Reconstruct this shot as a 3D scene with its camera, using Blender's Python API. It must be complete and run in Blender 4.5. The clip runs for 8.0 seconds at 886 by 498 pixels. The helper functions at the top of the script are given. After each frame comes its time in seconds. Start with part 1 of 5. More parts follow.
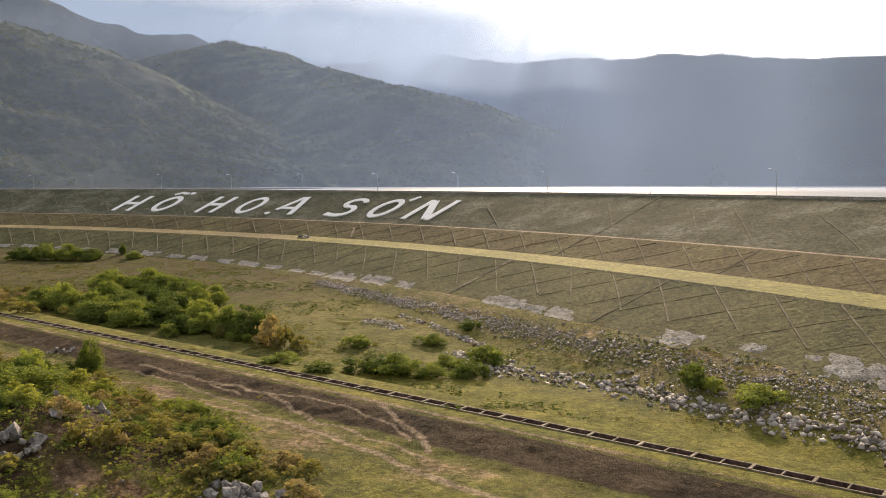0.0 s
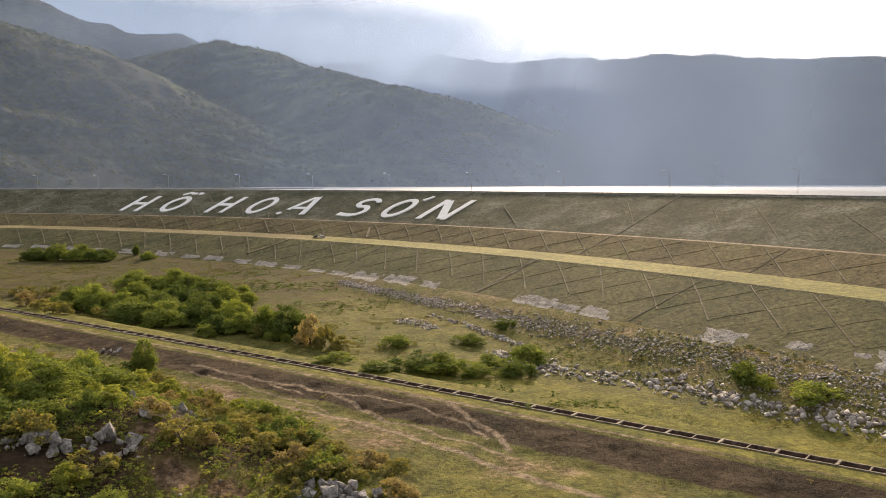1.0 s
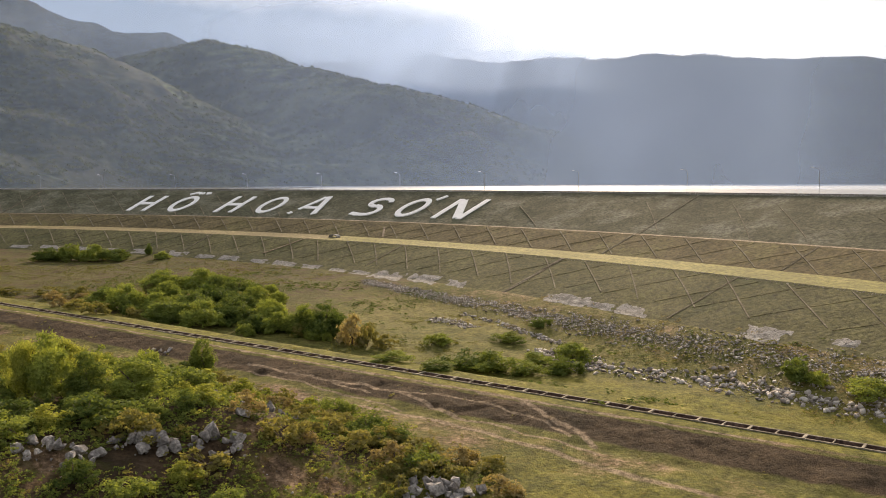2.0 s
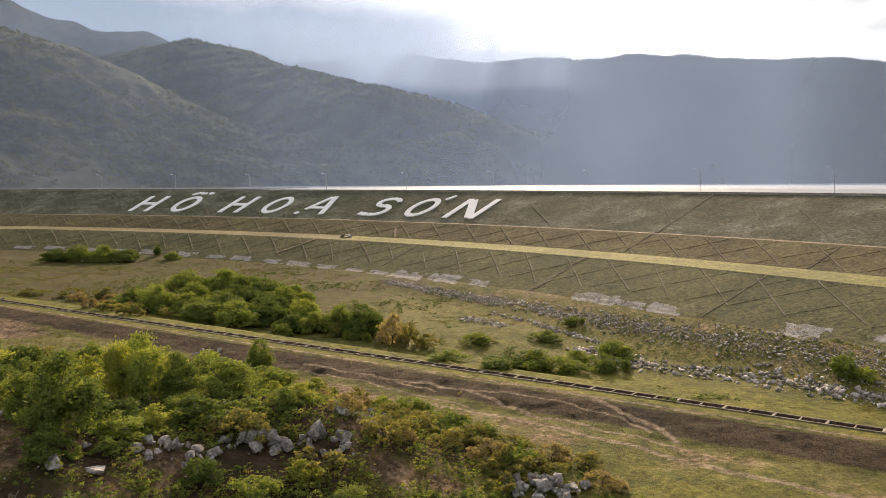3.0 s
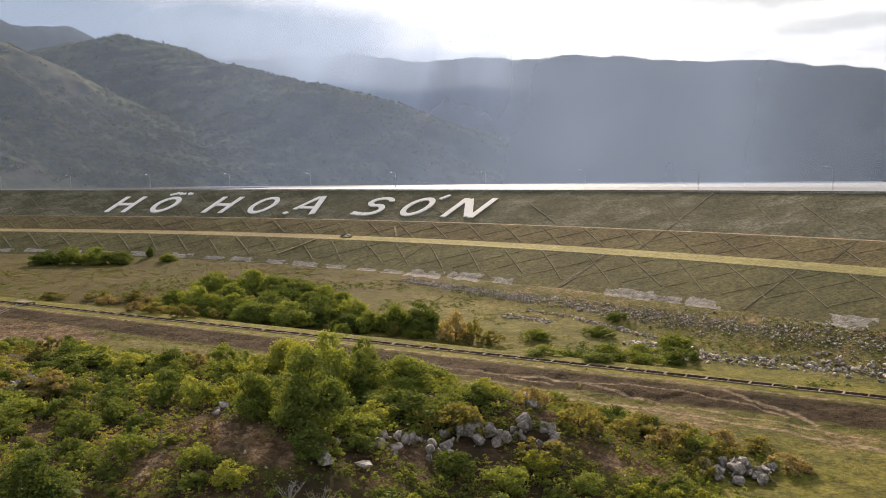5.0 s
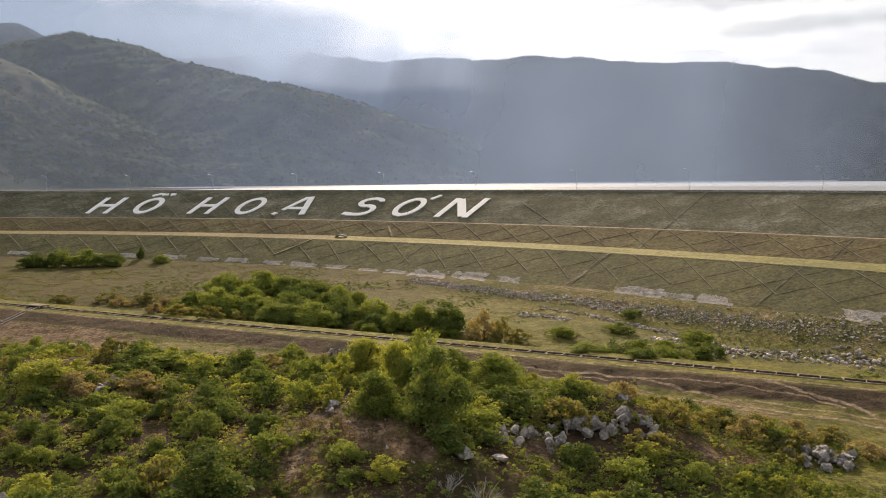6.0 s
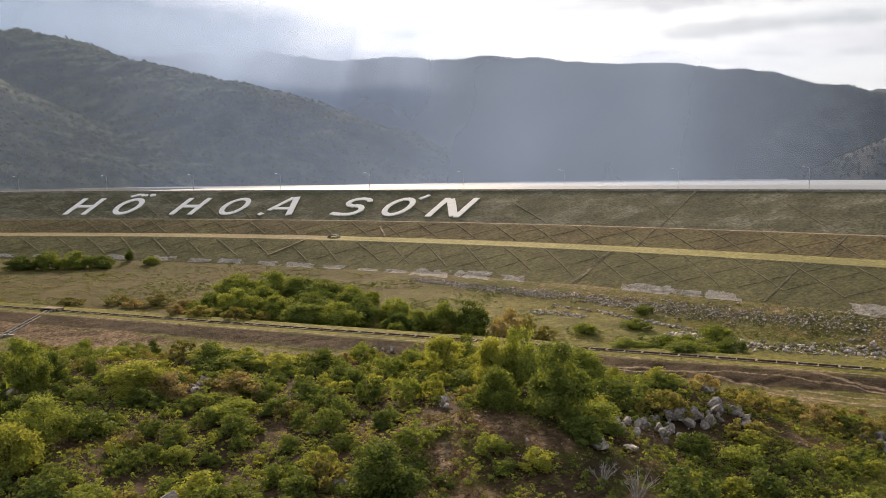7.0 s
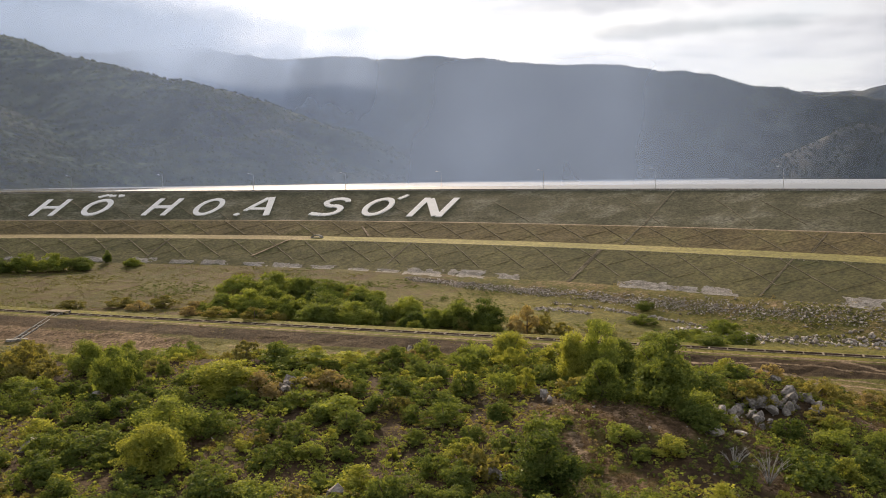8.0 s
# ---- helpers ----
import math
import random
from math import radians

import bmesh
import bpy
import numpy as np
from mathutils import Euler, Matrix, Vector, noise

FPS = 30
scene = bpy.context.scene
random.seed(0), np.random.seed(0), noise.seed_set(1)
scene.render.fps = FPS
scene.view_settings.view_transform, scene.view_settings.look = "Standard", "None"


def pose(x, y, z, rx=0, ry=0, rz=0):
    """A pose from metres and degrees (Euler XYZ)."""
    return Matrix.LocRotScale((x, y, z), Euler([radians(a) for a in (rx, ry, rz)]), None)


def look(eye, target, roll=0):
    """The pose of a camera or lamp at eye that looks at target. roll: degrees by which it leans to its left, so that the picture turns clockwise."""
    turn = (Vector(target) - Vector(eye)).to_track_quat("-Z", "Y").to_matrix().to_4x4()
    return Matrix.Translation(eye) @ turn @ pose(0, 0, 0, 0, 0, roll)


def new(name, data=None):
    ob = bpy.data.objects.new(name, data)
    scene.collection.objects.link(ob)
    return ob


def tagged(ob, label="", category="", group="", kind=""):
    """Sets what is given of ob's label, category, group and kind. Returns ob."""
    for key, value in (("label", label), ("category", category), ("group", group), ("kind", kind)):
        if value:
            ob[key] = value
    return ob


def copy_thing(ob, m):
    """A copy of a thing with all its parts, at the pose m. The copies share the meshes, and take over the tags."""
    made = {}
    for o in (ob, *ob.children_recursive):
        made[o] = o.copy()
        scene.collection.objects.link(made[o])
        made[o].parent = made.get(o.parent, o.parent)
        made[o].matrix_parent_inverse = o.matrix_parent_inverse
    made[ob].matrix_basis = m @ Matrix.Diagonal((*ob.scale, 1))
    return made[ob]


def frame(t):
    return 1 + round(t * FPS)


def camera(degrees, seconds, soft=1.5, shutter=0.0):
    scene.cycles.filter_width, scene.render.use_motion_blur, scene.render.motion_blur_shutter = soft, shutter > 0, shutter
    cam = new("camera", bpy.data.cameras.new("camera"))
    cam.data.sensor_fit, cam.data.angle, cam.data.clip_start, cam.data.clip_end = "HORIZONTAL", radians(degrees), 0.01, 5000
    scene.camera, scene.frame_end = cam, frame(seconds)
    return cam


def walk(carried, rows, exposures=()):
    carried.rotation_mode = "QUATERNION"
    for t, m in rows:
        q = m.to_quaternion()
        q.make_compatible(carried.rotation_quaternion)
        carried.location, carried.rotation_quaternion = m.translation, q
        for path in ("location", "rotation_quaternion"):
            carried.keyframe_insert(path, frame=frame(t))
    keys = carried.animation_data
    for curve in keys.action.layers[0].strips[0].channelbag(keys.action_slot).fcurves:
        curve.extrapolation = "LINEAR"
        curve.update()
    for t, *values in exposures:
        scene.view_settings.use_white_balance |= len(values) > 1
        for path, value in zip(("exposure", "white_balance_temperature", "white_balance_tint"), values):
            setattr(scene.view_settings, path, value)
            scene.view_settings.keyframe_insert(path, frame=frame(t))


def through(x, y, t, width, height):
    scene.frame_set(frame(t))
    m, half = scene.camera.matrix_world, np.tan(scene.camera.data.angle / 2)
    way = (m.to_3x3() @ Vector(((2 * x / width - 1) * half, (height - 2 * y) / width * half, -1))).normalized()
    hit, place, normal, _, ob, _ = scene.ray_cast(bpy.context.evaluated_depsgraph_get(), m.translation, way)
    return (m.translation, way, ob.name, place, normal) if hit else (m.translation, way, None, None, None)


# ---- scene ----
cam = camera(54.8, 8.0, soft=0.9)
METRES, EYE, TILT, LEAN, TURN = 100.0, 36.0, -4.5, 0.0, 0.0
ROWS = [
    (0.0, 0.0, 0.0, 0.0, 0.0, 0.0, -0.0),
    (0.5, -0.0448, -0.0025, 0.0, -0.36, -0.01, 0.06),
    (1.0, -0.0925, -0.0049, 0.0001, -0.79, -0.02, 0.13),
    (1.5, -0.1428, -0.0071, -0.0001, -1.27, -0.05, 0.2),
    (3.0, -0.3054, -0.0136, 0.0004, -3.19, -0.09, 0.44),
    (3.5, -0.3638, -0.0157, 0.0004, -4.22, -0.11, 0.55),
    (4.0, -0.4249, -0.0171, 0.0008, -5.41, -0.14, 0.68),
    (4.5, -0.4888, -0.0179, 0.0016, -6.69, -0.18, 0.82),
    (6.0, -0.6942, -0.0159, 0.0057, -11.18, -0.29, 1.31),
    (6.5, -0.7674, -0.0117, 0.0075, -12.8, -0.35, 1.49),
    (7.0, -0.8427, -0.0059, 0.0097, -14.59, -0.42, 1.68),
    (7.5, -0.9197, 0.0026, 0.0117, -16.58, -0.5, 1.88),
    (8.0, -0.9979, 0.0134, 0.014, -18.76, -0.58, 2.06),
]
EXPOSURES = [(0.0, 0.44, 6600, 13.0), (4.0, 0.41, 6600, 13.0), (8.0, 0.28, 6600, 13.0)]
walk(cam, [(t, pose(0, 0, EYE, TILT, LEAN, TURN) @ pose(METRES * x, METRES * y, METRES * z, 90 + pitch, roll, yaw)) for t, x, y, z, yaw, pitch, roll in ROWS], EXPOSURES)

# ---- light: low sun ahead behind broken cloud ----
SUN_AZ, SUN_EL = 9.0, 20.0
SUN_DIR = Vector((math.sin(radians(SUN_AZ)) * math.cos(radians(SUN_EL)), math.cos(radians(SUN_AZ)) * math.cos(radians(SUN_EL)), math.sin(radians(SUN_EL))))
sun = new("sun", bpy.data.lights.new("sun", "SUN"))
sun.data.energy, sun.data.angle, sun.data.color = 5.0, radians(5.0), (1.0, 0.78, 0.52)
sun.matrix_world = look(SUN_DIR * 500, (0, 0, 0))

world = bpy.data.worlds.new("sky")
scene.world = world
world.use_nodes = True


def link(tree, a, b):
    tree.links.new(a, b)


def node(tree, kind, **values):
    n = tree.nodes.new(kind)
    for key, value in values.items():
        if key in ("operation", "blend_type", "data_type", "sky_type", "sun_disc", "sun_elevation", "sun_rotation", "noise_dimensions", "attribute_name", "interpolation", "feature", "distance"):
            setattr(n, key, value)
        else:
            n.inputs[key.replace("_", " ")].default_value = value
    return n


def math_node(tree, operation, a, b=0.0, clamp=False):
    n = tree.nodes.new("ShaderNodeMath")
    n.operation, n.use_clamp = operation, clamp
    for k, v in ((0, a), (1, b)):
        if isinstance(v, (int, float)):
            n.inputs[k].default_value = v
        else:
            link(tree, v, n.inputs[k])
    return n.outputs[0]


def mix_colour(tree, fac, a, b, blend="MIX"):
    n = tree.nodes.new("ShaderNodeMix")
    n.data_type, n.blend_type = "RGBA", blend
    for k, v in ((0, fac), (6, a), (7, b)):
        if isinstance(v, (int, float)):
            n.inputs[k].default_value = v
        elif isinstance(v, tuple):
            n.inputs[k].default_value = (*v, 1)
        else:
            link(tree, v, n.inputs[k])
    return n.outputs[2]


def ramp(tree, source, *stops):
    n = tree.nodes.new("ShaderNodeValToRGB")
    while len(n.color_ramp.elements) < len(stops):
        n.color_ramp.elements.new(0.5)
    for e, (at, c) in zip(n.color_ramp.elements, stops):
        e.position, e.color = at, (*c, 1) if isinstance(c, tuple) else (c, c, c, 1)
    link(tree, source, n.inputs[0])
    return n.outputs[0]


def noise_of(tree, vector, scale, detail=4.0, rough=0.55, stretch=None):
    if stretch:
        m = tree.nodes.new("ShaderNodeMapping")
        m.inputs["Scale"].default_value = stretch
        link(tree, vector, m.inputs[0])
        vector = m.outputs[0]
    n = tree.nodes.new("ShaderNodeTexNoise")
    n.inputs["Scale"].default_value, n.inputs["Detail"].default_value, n.inputs["Roughness"].default_value = scale, detail, rough
    link(tree, vector, n.inputs["Vector"])
    return n.outputs["Fac"]


wt = world.node_tree
wt.nodes.clear()
sky = node(wt, "ShaderNodeTexSky", sky_type="NISHITA", sun_disc=False, sun_elevation=radians(SUN_EL), sun_rotation=radians(SUN_AZ))
coord = wt.nodes.new("ShaderNodeTexCoord").outputs["Generated"]
clouds = noise_of(wt, coord, 4.2, 7.0, 0.58, (1.0, 1.0, 4.5))
cover = ramp(wt, clouds, (0.30, 0.55), (0.52, 1.0))
dot = wt.nodes.new("ShaderNodeVectorMath")
dot.operation = "DOT_PRODUCT"
dot.inputs[1].default_value = SUN_DIR
link(wt, coord, dot.inputs[0])
near_sun = math_node(wt, "MAXIMUM", dot.outputs["Value"], 0.0)
glow = math_node(wt, "ADD", math_node(wt, "MULTIPLY", math_node(wt, "POWER", near_sun, 40.0), 1.9), math_node(wt, "MULTIPLY", math_node(wt, "POWER", near_sun, 3.0), 0.55))
thickness = ramp(wt, clouds, (0.44, (1.0, 1.0, 1.0)), (0.62, (0.66, 0.68, 0.72)))
# two low grey cloud banks: bearing, height angle and half sizes in radians
split = wt.nodes.new("ShaderNodeSeparateXYZ")
link(wt, coord, split.inputs[0])
bearing = math_node(wt, "ARCTAN2", split.outputs[0], split.outputs[1])
lift = math_node(wt, "ARCSINE", split.outputs[2])
ragged = noise_of(wt, coord, 9.0, 7.0, 0.62, (1.0, 1.0, 3.0))
for azimuth, height, half, tall in ((0.44, 0.198, 0.20, 0.028), (0.72, 0.215, 0.09, 0.024), (0.60, 0.16, 0.17, 0.012)):
    u = math_node(wt, "DIVIDE", math_node(wt, "SUBTRACT", bearing, azimuth), half)
    v = math_node(wt, "DIVIDE", math_node(wt, "SUBTRACT", lift, height), tall)
    far = math_node(wt, "SQRT", math_node(wt, "ADD", math_node(wt, "MULTIPLY", u, u), math_node(wt, "MULTIPLY", v, v)))
    bank = ramp(wt, math_node(wt, "ADD", far, math_node(wt, "MULTIPLY", math_node(wt, "SUBTRACT", ragged, 0.5), 2.4)), (0.45, 1.0), (1.15, 0.0))
    thickness = mix_colour(wt, math_node(wt, "MULTIPLY", bank, 0.8), thickness, (0.52, 0.54, 0.57))
cloud_light = mix_colour(wt, 1.0, thickness, math_node(wt, "ADD", glow, 0.50), "MULTIPLY")
sky_scaled = mix_colour(wt, 1.0, sky.outputs[0], (0.09, 0.09, 0.09), "MULTIPLY")
bg = wt.nodes.new("ShaderNodeBackground")
bg.inputs["Strength"].default_value = 1.0
link(wt, mix_colour(wt, cover, sky_scaled, cloud_light), bg.inputs["Color"])
link(wt, bg.outputs[0], wt.nodes.new("ShaderNodeOutputWorld").inputs["Surface"])


# ---- materials ----
def material(name, rough=0.9, metal=0.0, spec=0.25):
    m = bpy.data.materials.new(name)
    m.use_nodes = True
    t = m.node_tree
    b = t.nodes["Principled BSDF"]
    b.inputs["Roughness"].default_value, b.inputs["Metallic"].default_value, b.inputs["Specular IOR Level"].default_value = rough, metal, spec
    place = t.nodes.new("ShaderNodeNewGeometry").outputs["Position"]
    return m, t, b, place


def bump(t, b, height, strength=0.5, distance=0.1):
    n = t.nodes.new("ShaderNodeBump")
    n.inputs["Strength"].default_value, n.inputs["Distance"].default_value = strength, distance
    link(t, height, n.inputs["Height"])
    link(t, n.outputs[0], b.inputs["Normal"])


def two_scale(name, dark, mid, light, big=0.05, small=0.9, rough=0.95, relief=0.3, stretch=None):
    """A weathered surface: broad stains between three tones, fine grain on top."""
    m, t, b, place = material(name, rough)
    broad = noise_of(t, place, big, 5.0, 0.6, stretch)
    fine = noise_of(t, place, small, 5.0, 0.65)
    base = ramp(t, broad, (0.32, dark), (0.5, mid), (0.68, light))
    mottle = ramp(t, noise_of(t, place, small * 0.33, 5.0, 0.7, stretch), (0.32, 0.72), (0.68, 1.25))
    grain = mix_colour(t, 1.0, ramp(t, fine, (0.34, 0.5), (0.66, 1.48)), mottle, "MULTIPLY")
    link(t, mix_colour(t, 1.0, base, grain, "MULTIPLY"), b.inputs["Base Color"])
    bump(t, b, fine, 0.6, relief)
    return m


def leafy(name, dark, light, through=0.35):
    """Leaves: tone by leaf and by plant, some light coming through."""
    m, t, b, place = material(name, 0.75, 0.0, 0.08)
    geo = t.nodes.new("ShaderNodeNewGeometry").outputs["Random Per Island"]
    info = t.nodes.new("ShaderNodeObjectInfo").outputs["Random"]
    drift = noise_of(t, place, 0.12, 3.0, 0.6)
    tone = math_node(t, "ADD", math_node(t, "ADD", math_node(t, "MULTIPLY", geo, 0.45), math_node(t, "MULTIPLY", info, 0.3)), math_node(t, "MULTIPLY", math_node(t, "SUBTRACT", drift, 0.3), 0.7))
    colour = ramp(t, tone, (0.1, dark), (0.95, light))
    link(t, colour, b.inputs["Base Color"])
    tl = t.nodes.new("ShaderNodeBsdfTranslucent")
    link(t, mix_colour(t, 1.0, colour, (1.45, 1.38, 0.7), "MULTIPLY"), tl.inputs["Color"])
    mix = t.nodes.new("ShaderNodeMixShader")
    mix.inputs[0].default_value = through
    link(t, b.outputs[0], mix.inputs[1])
    link(t, tl.outputs[0], mix.inputs[2])
    link(t, mix.outputs[0], t.nodes["Material Output"].inputs["Surface"])
    return m


def ground_material():
    m, t, b, place = material("meadow_and_dirt", 0.95, 0.0, 0.1)
    broad = noise_of(t, place, 0.035, 5.0, 0.6)
    patch = noise_of(t, place, 0.16, 6.0, 0.7)
    fine = noise_of(t, place, 1.4, 6.0, 0.75)
    grass = ramp(t, broad, (0.33, (0.075, 0.08, 0.02)), (0.5, (0.135, 0.13, 0.033)), (0.68, (0.205, 0.17, 0.055)))
    tuft = ramp(t, patch, (0.36, (0.06, 0.066, 0.018)), (0.5, (0.135, 0.13, 0.034)), (0.66, (0.20, 0.165, 0.06)))
    grass = mix_colour(t, 0.5, grass, tuft)
    green = ramp(t, patch, (0.34, (0.115, 0.12, 0.025)), (0.66, (0.225, 0.20, 0.042)))
    dirt = ramp(t, math_node(t, "ADD", math_node(t, "MULTIPLY", patch, 0.5), math_node(t, "MULTIPLY", fine, 0.5)), (0.38, (0.09, 0.056, 0.034)), (0.5, (0.17, 0.115, 0.07)), (0.62, (0.30, 0.21, 0.135)))
    # Dark brown for the bank soil and for shade painted under the scrub.
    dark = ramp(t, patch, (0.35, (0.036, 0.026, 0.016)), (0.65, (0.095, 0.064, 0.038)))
    jitter = math_node(t, "ADD", math_node(t, "MULTIPLY", math_node(t, "SUBTRACT", fine, 0.5), 0.9), math_node(t, "MULTIPLY", math_node(t, "SUBTRACT", patch, 0.5), 1.2))
    colour = grass
    for name, over in (("lush", green), ("bare", dirt), ("dark_soil_shade", dark)):
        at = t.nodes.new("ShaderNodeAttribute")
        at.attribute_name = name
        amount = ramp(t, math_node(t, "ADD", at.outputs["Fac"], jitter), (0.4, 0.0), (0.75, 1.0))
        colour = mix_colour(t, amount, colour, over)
    worn = t.nodes.new("ShaderNodeAttribute")
    worn.attribute_name = "worn"
    path = ramp(t, fine, (0.35, (0.21, 0.152, 0.10)), (0.65, (0.34, 0.26, 0.18)))
    colour = mix_colour(t, ramp(t, math_node(t, "ADD", worn.outputs["Fac"], math_node(t, "MULTIPLY", math_node(t, "SUBTRACT", fine, 0.5), 0.7)), (0.3, 0.0), (0.75, 0.9)), colour, path)
    mottle = ramp(t, noise_of(t, place, 0.5, 6.0, 0.75), (0.34, 0.68), (0.66, 1.22))
    grain = mix_colour(t, 1.0, ramp(t, fine, (0.35, 0.55), (0.65, 1.4)), mottle, "MULTIPLY")
    link(t, mix_colour(t, 1.0, colour, grain, "MULTIPLY"), b.inputs["Base Color"])
    bump(t, b, fine, 0.9, 0.4)
    return m


def hillside_material():
    """Scrubby hill: dark woods, olive scrub and lighter grass along the crests, painted as if sunlit."""
    m, t, b, place = material("wooded_hillside", 0.95, 0.0, 0.1)
    broad = noise_of(t, place, 0.007, 5.0, 0.6)
    mid = noise_of(t, place, 0.03, 6.0, 0.7)
    fine = noise_of(t, place, 0.16, 6.0, 0.75)
    cover = math_node(t, "ADD", math_node(t, "MULTIPLY", broad, 0.5), math_node(t, "MULTIPLY", mid, 0.5))
    base = ramp(t, cover, (0.38, (0.006, 0.011, 0.009)), (0.5, (0.02, 0.03, 0.02)), (0.6, (0.055, 0.066, 0.036)))
    at = t.nodes.new("ShaderNodeAttribute")
    at.attribute_name = "sunlit_grass"
    amount = ramp(t, math_node(t, "ADD", at.outputs["Fac"], math_node(t, "ADD", math_node(t, "MULTIPLY", math_node(t, "SUBTRACT", mid, 0.5), 2.2), math_node(t, "MULTIPLY", math_node(t, "SUBTRACT", fine, 0.5), 1.4))), (0.35, 0.0), (0.85, 1.0))
    base = mix_colour(t, amount, base, ramp(t, fine, (0.35, (0.036, 0.05, 0.026)), (0.65, (0.115, 0.13, 0.055))))
    grain = ramp(t, fine, (0.34, 0.45), (0.66, 1.5))
    link(t, mix_colour(t, 1.0, base, grain, "MULTIPLY"), b.inputs["Base Color"])
    bump(t, b, fine, 0.7, 2.2)
    return m


def haze_material(name, amount, tint):
    """Aerial haze put into a tinted sheet: lets most light through and scatters the rest, by its density."""
    m, t, b, place = material(name)
    t.nodes.remove(b)
    drift = ramp(t, noise_of(t, place, 0.0035, 4.0, 0.55), (0.3, 0.72), (0.7, 1.18))
    at = t.nodes.new("ShaderNodeAttribute")
    at.attribute_name = "haze_amount"
    fac = math_node(t, "MULTIPLY", math_node(t, "MULTIPLY", at.outputs["Fac"], drift), amount, True)
    tr = t.nodes.new("ShaderNodeBsdfTransparent")
    di = t.nodes.new("ShaderNodeBsdfDiffuse")
    tl = t.nodes.new("ShaderNodeBsdfTranslucent")
    facing = t.nodes.new("ShaderNodeCombineXYZ")
    facing.inputs[1].default_value = -1.0
    for n in (di, tl):
        n.inputs["Color"].default_value = (*tint, 1)
        link(t, facing.outputs[0], n.inputs["Normal"])
    body = t.nodes.new("ShaderNodeMixShader")
    body.inputs[0].default_value = 0.5
    link(t, di.outputs[0], body.inputs[1])
    link(t, tl.outputs[0], body.inputs[2])
    mix = t.nodes.new("ShaderNodeMixShader")
    link(t, fac, mix.inputs[0])
    link(t, tr.outputs[0], mix.inputs[1])
    link(t, body.outputs[0], mix.inputs[2])
    link(t, mix.outputs[0], t.nodes["Material Output"].inputs["Surface"])
    return m


def water_material():
    m, t, b, place = material("lake_water", 0.68, 0.0, 0.5)
    # Pale base colour stands in for part of the sky's reflection.
    b.inputs["Base Color"].default_value = (0.25, 0.29, 0.34, 1)
    bump(t, b, noise_of(t, place, 0.25, 4.0, 0.6), 1.0, 0.8)
    return m


def white_paint():
    m, t, b, place = material("white_painted_slab", 0.7)
    fine = noise_of(t, place, 0.6, 6.0, 0.7)
    link(t, ramp(t, fine, (0.28, (0.5, 0.48, 0.44)), (0.38, (0.84, 0.84, 0.83)), (0.7, (0.9, 0.9, 0.9))), b.inputs["Base Color"])
    return m


GROUND = ground_material()
SLOPE_TOP = two_scale("grey_green_slope_turf", (0.062, 0.064, 0.036), (0.096, 0.094, 0.055), (0.178, 0.171, 0.124), 0.08, 1.1, stretch=(1, 1, 2.5))
SLOPE_MID = two_scale("dry_brown_slope_turf", (0.083, 0.068, 0.028), (0.117, 0.091, 0.039), (0.14, 0.123, 0.047), 0.05, 1.1)
SLOPE_LOW = two_scale("olive_slope_turf", (0.058, 0.063, 0.021), (0.093, 0.087, 0.033), (0.122, 0.114, 0.043), 0.05, 1.1)
BERM_GRASS = two_scale("yellow_berm_grass", (0.145, 0.136, 0.035), (0.19, 0.176, 0.045), (0.235, 0.205, 0.07), 0.05, 1.0)
BERM_DRY = two_scale("ochre_berm_grass", (0.12, 0.096, 0.038), (0.165, 0.132, 0.052), (0.215, 0.175, 0.078), 0.05, 1.0)
TRACK = two_scale("pale_dirt_track", (0.13, 0.095, 0.06), (0.22, 0.165, 0.11), (0.31, 0.24, 0.17), 0.3, 2.0)
CONCRETE = two_scale("weathered_concrete", (0.24, 0.225, 0.20), (0.33, 0.315, 0.285), (0.42, 0.40, 0.37), 0.3, 3.0, relief=0.02)
CANAL_CONCRETE = two_scale("tan_canal_concrete", (0.17, 0.14, 0.10), (0.25, 0.21, 0.155), (0.34, 0.295, 0.23), 0.4, 3.0, relief=0.02)
GUTTER = two_scale("stained_gutter_kerb", (0.12, 0.105, 0.07), (0.185, 0.16, 0.108), (0.27, 0.235, 0.17), 0.3, 2.0, relief=0.02)
DARK_CONCRETE = two_scale("mossy_drain_concrete", (0.095, 0.08, 0.05), (0.145, 0.122, 0.08), (0.21, 0.18, 0.125), 0.3, 2.0, relief=0.02)
CANAL_BED = two_scale("dark_silty_canal_bed", (0.07, 0.045, 0.036), (0.11, 0.074, 0.06), (0.155, 0.11, 0.09), 0.4, 3.0, relief=0.05)
ASPHALT = two_scale("grey_crest_road", (0.09, 0.09, 0.09), (0.13, 0.13, 0.13), (0.18, 0.175, 0.17), 0.1, 2.0, relief=0.01)
STONE = two_scale("grey_granite", (0.14, 0.128, 0.118), (0.27, 0.25, 0.235), (0.47, 0.44, 0.415), 0.6, 4.0, relief=0.05)
def island_stone(name, dark, mid, light):
    """Broken stone whose tone changes from piece to piece."""
    m, t, b, place = material(name, 0.9, 0.0, 0.2)
    geo = t.nodes.new("ShaderNodeNewGeometry").outputs["Random Per Island"]
    fine = noise_of(t, place, 3.0, 5.0, 0.7)
    grain = ramp(t, fine, (0.3, 0.7), (0.7, 1.25))
    link(t, mix_colour(t, 1.0, ramp(t, geo, (0.05, dark), (0.5, mid), (0.95, light)), grain, "MULTIPLY"), b.inputs["Base Color"])
    bump(t, b, fine, 0.5, 0.05)
    return m


